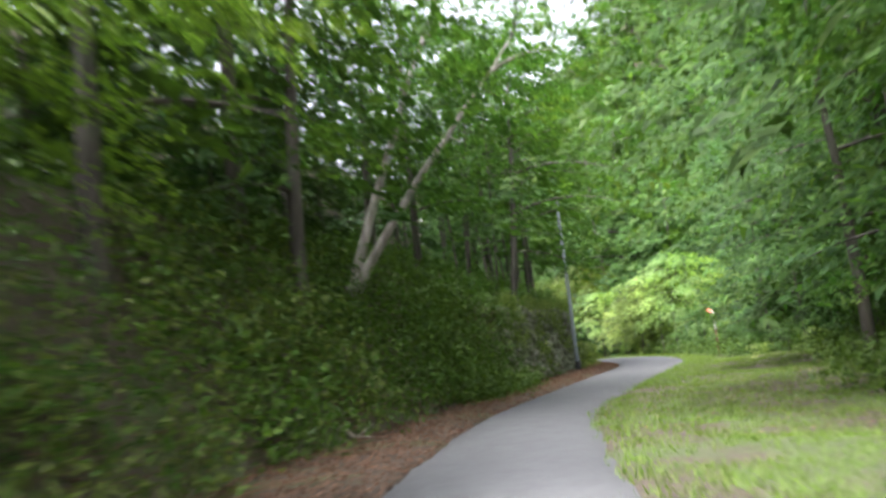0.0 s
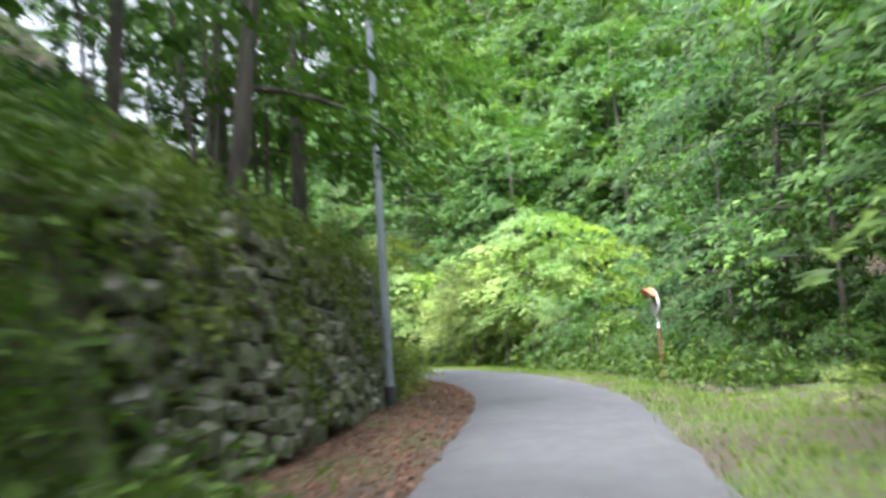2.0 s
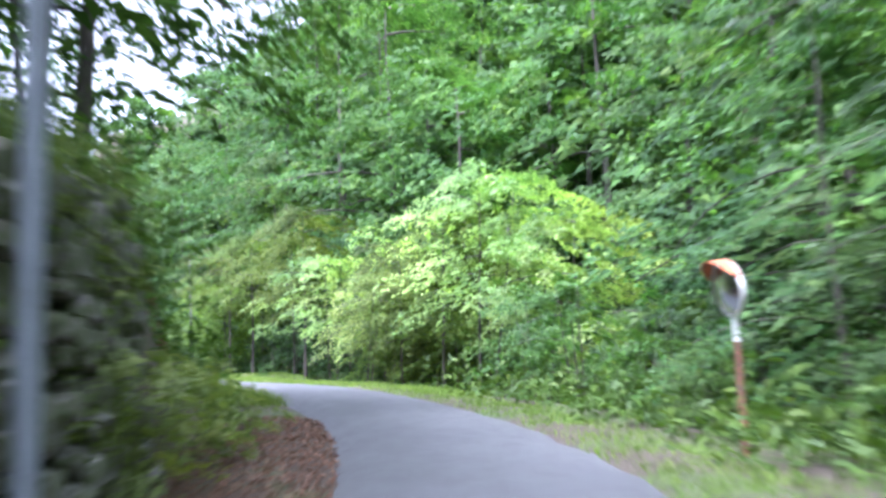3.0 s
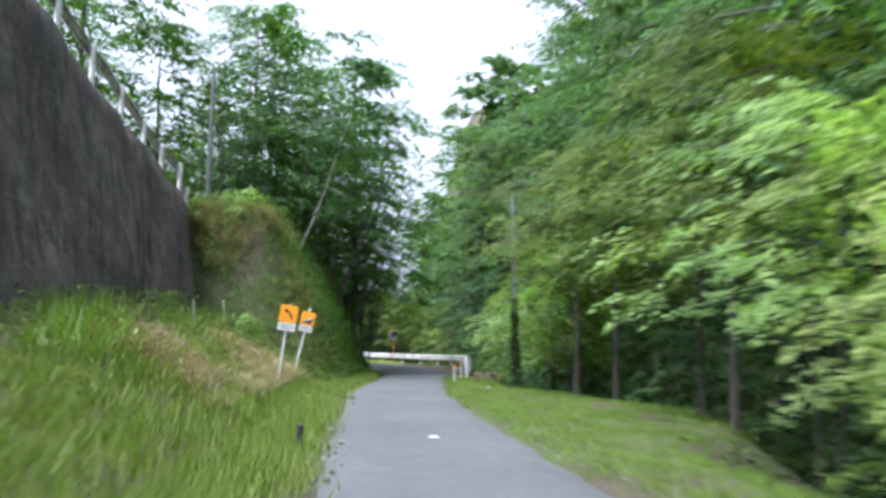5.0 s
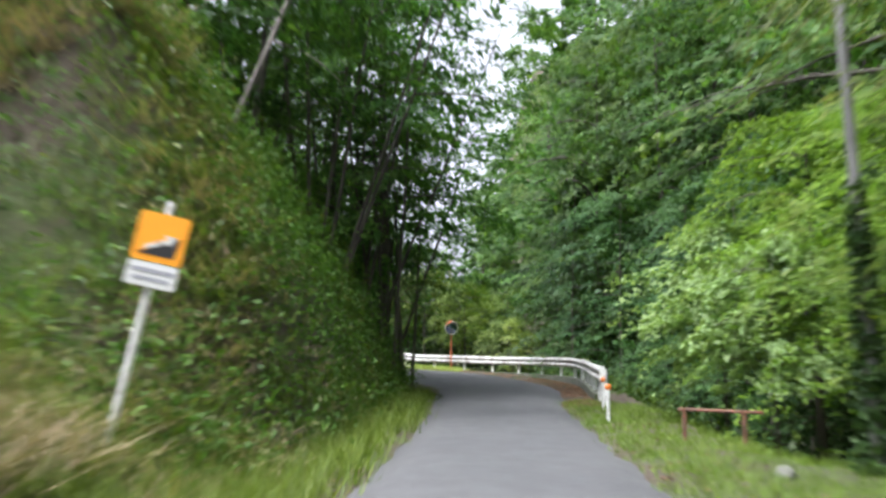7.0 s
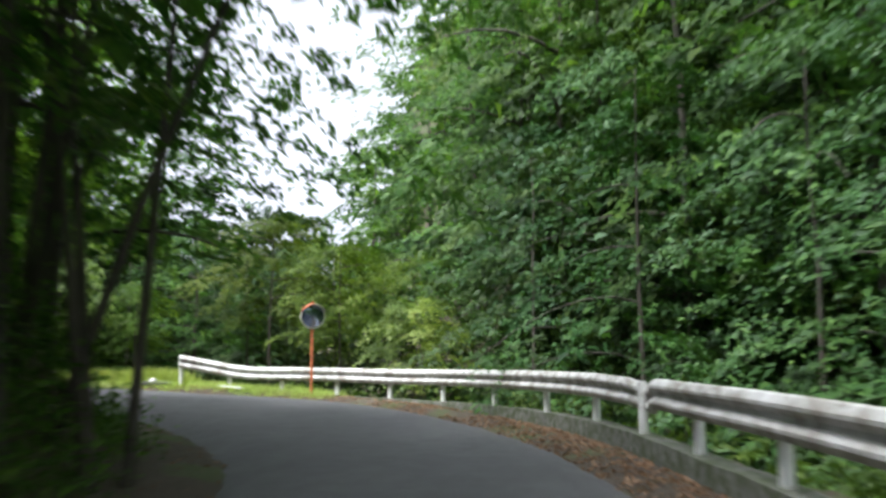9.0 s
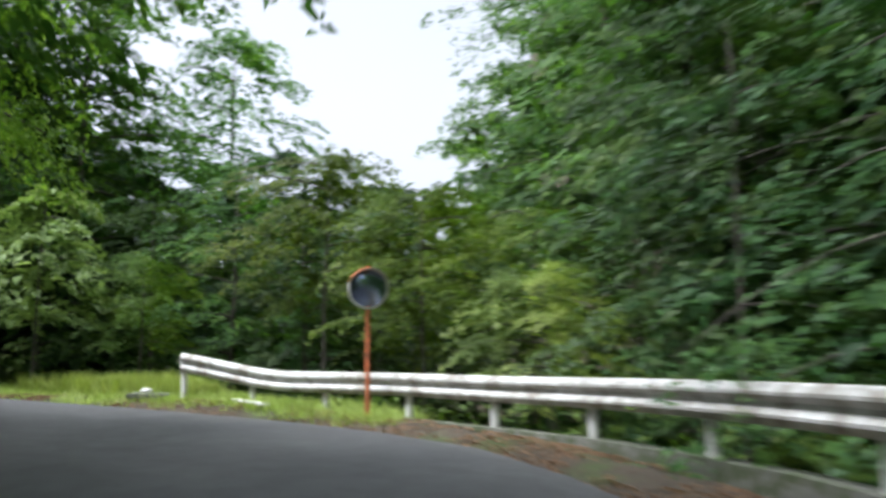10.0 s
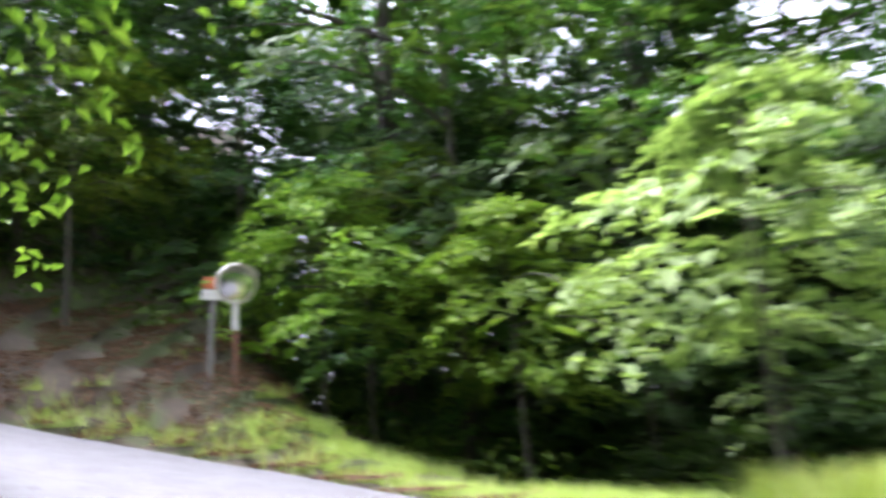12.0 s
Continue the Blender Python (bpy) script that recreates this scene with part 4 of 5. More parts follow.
tagged(mesh_ob("kerb", vs, fs, M_KERB), "mossy concrete kerb under the guardrail posts", "kerb", kind="structure")

# rail on top of the retaining wall, along the upper leg
iu = [int(np.argmin(np.hypot(ROAD[APEX:, 0] - a, ROAD[APEX:, 1] - b))) + APEX for a, b in ((-17.2, 34.6), (-12.4, 9))]
TOP = []
k = iu[0]
while k < iu[1]:
    TOP.append((ROAD[k, 0] + NOR[k, 0] * 1.95, ROAD[k, 1] + NOR[k, 1] * 1.95, ROAD[k, 2] + 0.02))
    k += 4
guardrail("white guardrail along the top of the retaining wall", TOP, 0.92, -1, pr=0.07)

# ---- retaining wall below the upper leg ----
cols, rows_ = len(range(iu[0] - 1, iu[1])), 14
vs = []
for c, k in enumerate(range(iu[0] - 1, iu[1])):
    top = np.array([ROAD[k, 0] + NOR[k, 0] * 2.08, ROAD[k, 1] + NOR[k, 1] * 2.08, ROAD[k, 2] - 0.1])
    for j in range(rows_):
        dz = j / (rows_ - 1) * 7.2
        bulge = 0.16 * wavy(np.array(top[1] * 1.0), np.array(dz), 1.3, 4) + 0.06 * wavy(np.array(top[1]), np.array(dz), 0.45, 1)
        o = dz * 0.16 + float(bulge)
        vs.append((top[0] + NOR[k, 0] * o, top[1] + NOR[k, 1] * o, top[2] - dz))
    vs.append((top[0] - NOR[k, 0] * 0.3, top[1] - NOR[k, 1] * 0.3, top[2]))
n = rows_ + 1
fs = [(c * n + j, c * n + j + 1, (c + 1) * n + j + 1, (c + 1) * n + j) for c in range(cols - 1) for j in range(rows_ - 1)]
fs += [(c * n + rows_, c * n, (c + 1) * n, (c + 1) * n + rows_) for c in range(cols - 1)]
# end face that turns into the bank
base = len(vs)
nk = NOR[iu[0] - 1]
tk = TAN[iu[0] - 1]
for j in range(rows_):
    v = vs[j]
    back = 1.2 + 0.1 * j
    vs.append((v[0] - nk[0] * back - tk[0] * 0.5, v[1] - nk[1] * back - tk[1] * 0.5, v[2]))
fs += [(base + j, base + j + 1, j + 1, j) for j in range(rows_ - 1)]
tagged(mesh_ob("retaining_wall", vs, fs, M_CLIFF, smooth=True), "tall dark stained concrete-sprayed rock face", "retaining wall", kind="structure")


# ---- warning signs ----
def bm_poly(points, depth, y0):
    """A flat plate of the given outline in x and z, extruded along y."""
    bm = bmesh.new()
    a = [bm.verts.new((x, y0, z)) for x, z in points]
    b = [bm.verts.new((x, y0 + depth, z)) for x, z in points]
    bm.faces.new(a)
    bm.faces.new(b[::-1])
    for i in range(len(a)):
        j = (i + 1) % len(a)
        bm.faces.new((a[j], a[i], b[i], b[j]))
    bmesh.ops.recalc_face_normals(bm, faces=bm.faces)
    return bm


def rounded(w, h, r, cx, cz, seg=4):
    pts = []
    for sx, sz, a0 in ((1, 1, 0), (-1, 1, 90), (-1, -1, 180), (1, -1, 270)):
        for k in range(seg + 1):
            a = radians(a0 + 90 * k / seg)
            pts.append((cx + sx * (w / 2 - r) + r * math.cos(a), cz + sz * (h / 2 - r) + r * math.sin(a)))
    return pts


def warning_sign(m, label, symbol, zc, stick=0.05, wide=0.45):
    """Post with an orange square and a white plate under it; it faces -y."""
    root = thing("warning_sign", m, label, "road sign", group="warning signs")
    part("post", bm_cyl(0.03, 0.03, -0.5, zc + 0.225 + stick, 14, 0.006), M_WHITE, root, smooth=False)
    plate = part("sign_plate", bm_poly(rounded(wide, wide, 0.03, 0, zc), 0.012, -0.052), M_ORANGE, root, "orange square plate")
    lower = part("text_plate", bm_poly(rounded(wide, 0.2, 0.02, 0, zc - wide / 2 - 0.11), 0.012, -0.052), M_WHITE, root, "white plate with grey print")
    for dz in (0.12, -0.12):
        part("clamp", bm_box(0.1, 0.05, 0.035, (0, -0.02, zc + dz), 0.006), M_POLE_GREY, root)
    if symbol == "curve":
        # a thick bar that bends to the left, and its head
        pts_o, pts_i = [], []
        for k in range(9):
            u = k / 8
            ang = radians(5 + 62 * u)
            cx, cz = -0.13, zc - 0.14
            pts_o.append((cx + 0.25 * math.cos(ang), cz + 0.245 * math.sin(ang)))
            pts_i.append((cx + 0.205 * math.cos(ang), cz + 0.205 * math.sin(ang)))
        part("curve_mark", bm_poly(pts_o + pts_i[::-1], 0.003, -0.0555), M_BLACK, plate, "black arrow bending left")
        hx, hz = (pts_o[-1][0] + pts_i[-1][0]) / 2, (pts_o[-1][1] + pts_i[-1][1]) / 2
        part("arrow_head", bm_poly([(hx + 0.015, hz + 0.058), (hx - 0.085, hz + 0.035), (hx - 0.015, hz - 0.06)], 0.003, -0.0555), M_BLACK, plate)
    else:
        part("slope_mark", bm_poly([(-0.17, zc - 0.15), (0.14, zc - 0.15), (0.16, zc + 0.03), (0.1, zc + 0.0)], 0.003, -0.0555), M_BLACK, plate, "black slope wedge")
        part("arrow_mark", bm_poly([(-0.12, zc - 0.115), (-0.1, zc - 0.075), (0.05, zc + 0.0), (0.035, zc + 0.03), (0.12, zc + 0.03), (0.09, zc - 0.06), (0.07, zc - 0.035)], 0.003, -0.059), M_WHITE, plate, "white arrow up the slope")
    for k, w in enumerate((0.36, 0.3)):
        part("print_bar", bm_box(w, 0.003, 0.035, (0, -0.0535, zc - wide / 2 - 0.075 - 0.07 * k)), M_INK, lower)
    return root


def facing(x, y, z, to, lean=0.0, back=0.0):
    """A pose whose -y side looks at a point, leaning to its right by some degrees."""
    a = math.degrees(math.atan2(to[1] - y, to[0] - x)) + 90
    return pose(x, y, z, 0, 0, a) @ pose(0, 0, 0, back, lean, 0)


warning_sign(facing(-8.98, 27.9, 0.62, (-5.0, 18.0), 7.0), "orange left-curve warning sign on a leaning white post", "curve", 1.83, 0.03)
warning_sign(facing(-10.03, 31.9, 0.7, (-6.2, 22.0), 12.0), "orange steep-slope warning sign on a leaning white post", "slope", 1.8, 0.1, 0.41)


# ---- convex traffic mirrors ----
def traffic_mirror(m, label, zc, face, tilt=8.0, pole_mat=None, white_from=None, rad=0.3, hood=(None, None), glass=None):
    """Pole, bracket, convex face with rim, hood and moulded back; the face looks to -y after turning by face degrees."""
    root = thing("traffic_mirror", m, label, "traffic mirror", group="traffic mirrors")
    pm = pole_mat or M_ORANGE_RUST
    part("pole", bm_cyl(0.038, 0.038, -0.5, zc - 0.35 if white_from else zc + rad + 0.05, 14, 0.006), pm, root)
    if white_from:
        part("pole_band", bm_cyl(0.0395, 0.0395, zc - 0.6, zc + 0.2, 14, 0.006), M_WHITE, root, "white upper pole section")
    head = new("mirror_head")
    head.parent = root
    hm = pose(0, 0, zc, tilt, 0, face)
    seg, rings = 40, 7
    vs, fs = [(0, -0.12, 0)], []
    for k in range(1, rings + 1):
        u = k / rings
        for s in range(seg):
            a = 2 * math.pi * s / seg
            vs.append((rad * u * math.cos(a), -0.12 + 0.055 * u * u, rad * u * math.sin(a)))
    fs += [(0, 1 + s, 1 + (s + 1) % seg) for s in range(seg)]
    fs += [(1 + (k - 1) * seg + s, 1 + k * seg + s, 1 + k * seg + (s + 1) % seg, 1 + (k - 1) * seg + (s + 1) % seg) for k in range(1, rings) for s in range(seg)]
    bits = [mesh_ob("mirror_face", [tuple(v) for v in vs], fs, glass or M_MIRROR, None, "slightly dirty convex mirror", smooth=True)]

    def ring(prof):
        v, f, n = [], [], len(prof)
        for s in range(seg):
            a = 2 * math.pi * s / seg
            v += [(r_ * math.cos(a), y_, r_ * math.sin(a)) for r_, y_ in prof]
        f = [(s * n + j, s * n + j + 1, ((s + 1) % seg) * n + j + 1, ((s + 1) % seg) * n + j) for s in range(seg) for j in range(n - 1)]
        return v, f
    v, f = ring([(rad - 0.012, -0.075), (rad + 0.005, -0.09), (rad + 0.022, -0.08), (rad + 0.025, -0.05), (rad + 0.01, -0.03)])
    bits.append(mesh_ob("rim", v, f, M_BACK, None, "pale grey rim", smooth=True))
    v, f = ring([(rad + 0.012, -0.045), (rad * 0.8, -0.005), (rad * 0.4, 0.02), (0.06, 0.03), (0.0, 0.03)])
    bits.append(mesh_ob("back_shell", v, f, M_BACK, None, "grey moulded back", smooth=True))
    for first, last, paint, words in ((0, 12, hood[0] or M_BACK, "half of the sun hood"), (12, 24, hood[1] or M_ORANGE_RUST, "half of the sun hood")):
        v, n = [], 4
        for s in range(first, last + 1):
            a = radians(18 + 144 * s / 24)
            d = 0.2 * math.sin(math.pi * s / 24) ** 0.6
            for r_, y_ in ((rad + 0.026, -0.06), (rad + 0.03, -0.07 - d), (rad + 0.022, -0.07 - d), (rad + 0.018, -0.06)):
                v.append((r_ * math.cos(a), y_, r_ * math.sin(a)))
        f = [(s * n + j, s * n + (j + 1) % n, (s + 1) * n + (j + 1) % n, (s + 1) * n + j) for s in range(last - first) for j in range(n)]
        bits.append(mesh_ob("hood", v, f, paint, None, words))
    bm = bm_box(0.09, 0.1, 0.16, (0, 0.02, 0), 0.01)
    me = bpy.data.meshes.new("bracket")
    bm.to_mesh(me)
    bm.free()
    me.materials.append(M_POLE_GREY)
    bits.append(new("bracket", me))
    for b in bits:
        b.parent = root
        b.matrix_basis = hm
    bpy.data.objects.remove(head)
    return root


traffic_mirror(facing(-14.58, 63.91, 0.45, (-10.5, 52.0)), "round convex mirror with orange hood on an orange pole", 2.02, 10)
traffic_mirror(facing(2.55, -5.8, 0.1, (-4.0, -16.0)), "round convex mirror on an orange and white pole beside the trees", 1.85, -66, white_from=True, pole_mat=M_PIPE, hood=(M_ORANGE_RUST, M_ORANGE_RUST), glass=M_MIRROR_PALE)
traffic_mirror(facing(-27.3, 62.27, float(height(-27.3, 62.27)[0]), (-17.2, 60.2)), "round convex mirror on a rusty orange and white pole", 3.56 - float(height(-27.3, 62.27)[0]), 12, white_from=True, tilt=14, rad=0.235, pole_mat=M_PIPE, hood=(M_BACK, M_BACK), glass=M_MIRROR_PALE)

# small sign beside the upper mirror
m_sign = facing(-27.6, 61.98, 3.56 - 1.62, (-17.2, 60.2), 3)
sg = thing("road_sign", m_sign, "small red and white sign on a grey post under the trees", "road sign")
part("post", bm_cyl(0.035, 0.035, -0.5, 1.76, 12, 0.005), M_POLE_GREY, sg)
part("sign_plate", bm_poly(rounded(0.3, 0.15, 0.02, 0, 1.67), 0.01, -0.05), M_ORANGE_RUST, sg, "faded red plate")
part("text_plate", bm_poly(rounded(0.3, 0.13, 0.02, 0, 1.52), 0.01, -0.05), M_WHITE, sg, "white plate")


# ---- poles ----
def pole(m, label, r0, r1, h, material, sleeve=False, rings=()):
    root = thing("utility_pole", m, label, "pole")
    part("shaft", bm_cyl(r0, r1, -0.5, h, 20, 0.004), material, root, smooth=False)
    part("cap", bm_cyl(r1 * 1.05, r1 * 0.4, h, h + 0.05, 20), M_BLACK, root)
    if sleeve:
        part("base_wrap", bm_cyl(r0 + 0.018, r0 + 0.016, -0.3, 0.55, 20, 0.008), M_RUBBER, root, "dark wrap round the foot")
    for z in rings:
        part("band", bm_cyl(r0 * 1.08, r0 * 1.08, z, z + 0.05, 20, 0.004), M_BLACK, root)
    return root


pole(pose(-4.0, -8.4, 0.08), "slim grey-blue steel pole with a dark foot beside the stone wall", 0.075, 0.06, 7.2, M_POLE, True)
tall_pole = pole(pose(-3.5, 35.2, float(height(-3.5, 35.2)[0]), 0, -1.5, 0), "slim weathered grey pole with an ivy-grown foot among trees", 0.062, 0.05, 6.6, M_POLE_GREY)
ir = np.random.default_rng(77)
iz, ia = ir.uniform(-0.2, 3.0, 900), ir.uniform(0, 6.28, 900)
ip = np.stack([np.cos(ia), np.sin(ia), np.zeros(900)], 1) * ir.uniform(0.06, 0.2, 900)[:, None] * (1.15 - 0.2 * iz)[:, None] + np.stack([0 * iz, 0 * iz, iz], 1)
v, f = leaf_quads(ip, ir.normal(0, 0.6, (900, 3)) + np.array([0, 0, -0.8]), np.stack([np.cos(ia), np.sin(ia), np.full(900, 0.6)], 1), np.full(900, 0.11), np.full(900, 0.075))
mesh_ob("ivy", v, f, M_LEAF_SHADED, tall_pole, "dark ivy round the lower part")
pole(pose(-16.3, 38.2, float(height(-16.3, 38.2)[0])), "grey pole standing above the retaining wall", 0.1, 0.08, 7.0, M_POLE_GREY)


# ---- delineators beside the rail's near end ----
def delineator(x, y, z, h):
    root = thing("delineator", pose(x, y, z), "thin white roadside post with an orange reflector", "delineator post", group="delineators")
    part("post", bm_cyl(0.028, 0.028, -0.4, h, 12, 0.004), M_WHITE, root)
    bm = bmesh.new()
    bmesh.ops.create_uvsphere(bm, u_segments=14, v_segments=8, radius=0.055)
    bmesh.ops.scale(bm, vec=(1, 0.6, 1), verts=bm.verts)
    bmesh.ops.translate(bm, vec=(0, 0, h + 0.04), verts=bm.verts)
    part("reflector", bm, M_AMBER, root, "round orange reflector", smooth=True)
    return root


delineator(-6.57, 43.1, 0.2, 0.68)
delineator(-6.35, 40.0, 0.2, 0.68)


# ---- scattered cover ----
def cover(name, n, xr, yr, ok, make, material, label, category):
    X, Y = rng.uniform(*xr, n), rng.uniform(*yr, n)
    Z, E, inside, E1, E2 = land(X, Y)
    k = ok(X, Y, E, inside, E1, E2)
    P = np.stack([X, Y, Z], 1)[k]
    v, f = make(P)
    return tagged(mesh_ob(name, v, f, material), label, category, kind="stuff")


def slope_up(P):
    d = 0.35
    zx = height(P[:, 0] + d, P[:, 1]) - height(P[:, 0] - d, P[:, 1])
    zy = height(P[:, 0], P[:, 1] + d) - height(P[:, 0], P[:, 1] - d)
    nrm = np.stack([-zx / (2 * d), -zy / (2 * d), np.ones(len(P))], 1)
    return nrm / np.linalg.norm(nrm, axis=1)[:, None]


def tufts(P, per, h, spread, lean=0.35, width=0.016):
    """Grass: thin bent blades in tufts."""
    n = len(P)
    base = np.repeat(P, per, 0) + np.concatenate([rng.normal(0, spread, (n * per, 2)), np.full((n * per, 1), -0.03)], 1)
    hh = h * rng.uniform(0.5, 1.3, n * per)
    a = rng.uniform(0, 6.28, n * per)
    d = np.stack([np.cos(a), np.sin(a)], 1) * (hh * lean * rng.uniform(0.3, 1.6, n * per))[:, None]
    s = np.stack([-np.sin(a), np.cos(a), np.zeros(n * per)], 1) * (width * rng.uniform(0.7, 1.5, n * per))[:, None]
    tip = base + np.concatenate([d, hh[:, None]], 1)
    v = np.stack([base - s, base + s, tip], 1).reshape(-1, 3)
    return v, np.arange(len(v)).reshape(-1, 3)


def sprays(P, per, leaf, up=0.25, spread=0.28, hang=0.0):
    """Undergrowth: leaf sprays standing off the slope."""
    n = len(P)
    nr = slope_up(P)
    c = P + nr * rng.uniform(0.03, up, n)[:, None]
    pos = np.repeat(c, per, 0) + rng.normal(0, spread, (n * per, 3)) * np.array([1, 1, 0.7])
    N = np.repeat(nr, per, 0)
    along = rng.normal(0, 1, (n * per, 3)) + N * 0.3
    along[:, 2] -= 0.35 + hang
    u = N * 0.8 + rng.normal(0, 0.35, (n * per, 3)) + np.array([0, 0, 0.7])
    L = leaf * rng.uniform(0.6, 1.4, n * per)
    v, f = leaf_quads(pos, along, u, L * 1.2, L * rng.uniform(0.55, 0.8, n * per))
    v = v.reshape(-1, 4, 3)[:, :3].reshape(-1, 3)
    return v, np.arange(len(v)).reshape(-1, 3)


def litter(P, size=0.09, up=0.02):
    n = len(P)
    a = rng.uniform(0, 6.28, n)
    along = np.stack([np.cos(a), np.sin(a), rng.normal(0, 0.2, n)], 1)
    face = np.stack([rng.normal(0, 0.35, n), rng.normal(0, 0.35, n), np.ones(n)], 1)
    L = size * rng.uniform(0.5, 1.4, n)
    return leaf_quads(P + np.array([0, 0, up]), along, face, L, L * 0.55)


# light on the lower bank is put in through this paler leaf colour
cover("undergrowth", 1700, (-15, -9), (-43, -24), lambda x, y, e, i, a, b: i & (a > 1.65 + 0.5 * (1 - smooth(-33, -27, y))) & (a < 4.4) & (wavy(x, y, 1.0, 9) > -0.1), lambda P: sprays(P, 22, 0.12, 0.35, 0.3), M_WEED,
      "lighter ferns at the foot of the bank", "undergrowth")
cover("undergrowth", 7600, (-20, -3), (-43, 3), lambda x, y, e, i, a, b: i & (a > np.where((y > -17) & (y < -6.5), 2.5, 1.8 + 0.5 * (1 - smooth(-33, -27, y)))) & (a < 7) & (wavy(x, y, 1.4, 3) > -0.4), lambda P: sprays(P, 24, 0.13, 0.4, 0.34), M_FERN,
      "ferns and low leafy plants covering the shaded bank", "undergrowth")
cover("undergrowth", 2600, (-15, -6), (-31, -17), lambda x, y, e, i, a, b: i & (a > 1.7) & (a < 4.6), lambda P: sprays(P, 24, 0.12, 0.3, 0.3), M_FERN,
      "small ferns rooted in the steep bank", "undergrowth")
cover("undergrowth", 11000, (-18, -8), (32, 56), lambda x, y, e, i, a, b: i & (a > 1.15) & (a < 7) & (b > 0.2) & (wavy(x, y, 1.2, 5) > -0.7), lambda P: sprays(P, 20, 0.085, 0.25), M_FERN,
      "creepers and leafy weeds hanging on the steep bank", "undergrowth")
cover("undergrowth", 1500, (-15, -8), (29, 48), lambda x, y, e, i, a, b: i & (a > 1.2) & (a < 6) & (b > 0.4) & (np.hypot(x + 9.6, y - 31.0) > 1.1) & (wavy(x, y, 1.5, 8) > -0.1), lambda P: sprays(P, 22, 0.085, 0.2), M_WEED,
      "leafy weeds on the steep bank, coloured lighter for sun", "undergrowth")
cover("undergrowth", 2200, (-14, -5), (8, 37), lambda x, y, e, i, a, b: i & (a > 2.4) & (b > 0.8) & (wavy(x, y, 1.1, 1) > 0.1), lambda P: sprays(P, 16, 0.1), M_WEED,
      "leafy weeds below the retaining wall", "undergrowth")
cover("undergrowth", 3000, (-8, 12), (6, 52), lambda x, y, e, i, a, b: ~i & (a > 2.0 + 2.9 * (smooth(19, 25, y) - smooth(31.5, 37, y))) & (a < 8), lambda P: sprays(P, 13, 0.14), M_FERN,
      "low plants on the slope down to the valley", "undergrowth")
cover("undergrowth", 4600, (-40, -2), (50, 74), lambda x, y, e, i, a, b: ~i & (e > np.where(x < -16, 2.7, 1.6)) & (e < 6.5), lambda P: sprays(P, 12, 0.14), M_FERN,
      "shaded low plants beyond the outer edge of the bend", "undergrowth")
cover("undergrowth", 4200, (-4, 12), (-38, 6), lambda x, y, e, i, a, b: ~i & (a > 4.4 - 3.6 * smooth(-12.5, -9, y)) & (a < 8), lambda P: sprays(P, 18, 0.14, 0.45, 0.34), M_FERN,
      "low leafy plants at the edge of the wood", "undergrowth")
cover("undergrowth", 6000, (-48, -16), (46, 86), lambda x, y, e, i, a, b: ~i & (e > 5.5) & (e < 17), lambda P: sprays(P, 12, 0.26, 0.7, 0.6), M_FERN,
      "tangled low plants on the slope inside the dark wood", "undergrowth")


def shade_patch(x, y):
    """Brown, thinly grassed patch standing in for shade beside the first bend, 0 to 1."""
    w = wavy(x, y, 1.1, 7) * 0.8
    return smooth(-32.5, -30.5, y + w) * (1 - smooth(-22.8, -21.6, y + w)) * (1 - smooth(2.5, 4.5, x + w))


cover("leaf_litter", 1200, (-8, 4), (-33, -22), lambda x, y, e, i, a, b: ~i & (a > -0.2) & (shade_patch(x, y) > 0.4), lambda P: litter(P, 0.06), M_LITTER,
      "thin brown leaves put where the verge lies in shade", "leaf litter")
cover("grass", 24000, (-9, 8), (-42, 6), lambda x, y, e, i, a, b: ~i & (a > 0.05) & (a < 5.5 - 4.3 * smooth(-12.5, -9, y)) & (wavy(x, y, 1.7, 2) > -0.75 + 0.25 * shade_patch(x, y)), lambda P: tufts(P, 14, 0.1, 0.13, 0.6, 0.007), M_GRASS,
      "short green grass on the verge", "grass")
cover("grass", 24000, (-10, 5), (4, 46), lambda x, y, e, i, a, b: ~i & (a > 0.1) & (a < 2.05 + 2.85 * (smooth(19, 25, y) - smooth(31.5, 37, y))), lambda P: tufts(P, 15, 0.11, 0.13, 0.6, 0.007), M_GRASS,
      "mown grass strip between road and trees", "grass")
cover("grass", 1500, (-14, -3), (6, 33), lambda x, y, e, i, a, b: i & (a > 3.0) & (a < 4.6) & (b > 0.6) & (wavy(x, y, 1.1, 8) > 0.1), lambda P: tufts(P, 26, 0.6, 0.14, 0.8, 0.012), M_GRASS,
      "tall clumps of green grass at the foot of the rock face", "grass")
cover("grass", 24000, (-13, 0), (3, 48), lambda x, y, e, i, a, b: i & (a > 0.2) & (a < np.where(y > 36, 1.5, 3.4)) & (b > 0.8), lambda P: tufts(P, 16, 0.24, 0.17, 0.8, 0.008), M_GRASS,
      "tall green grass on the bank beside the road", "grass")
cover("grass", 420, (-22.6, -18.9), (65.6, 67.6), lambda x, y, e, i, a, b: ~i & (e > 0.9) & (e < 3), lambda P: tufts(P, 30, 0.42, 0.13, 0.5, 0.011), M_GRASS_PALE,
      "bright clump of tall grass beside the rail end", "grass")
cover("undergrowth", 1500, (-10, -4), (-22, -16.3), lambda x, y, e, i, a, b: i & (a > 0.9) & (a < 4), lambda P: sprays(P, 24, 0.11, 0.3, 0.3), M_FERN,
      "ferns where the bank meets the stone wall", "undergrowth")
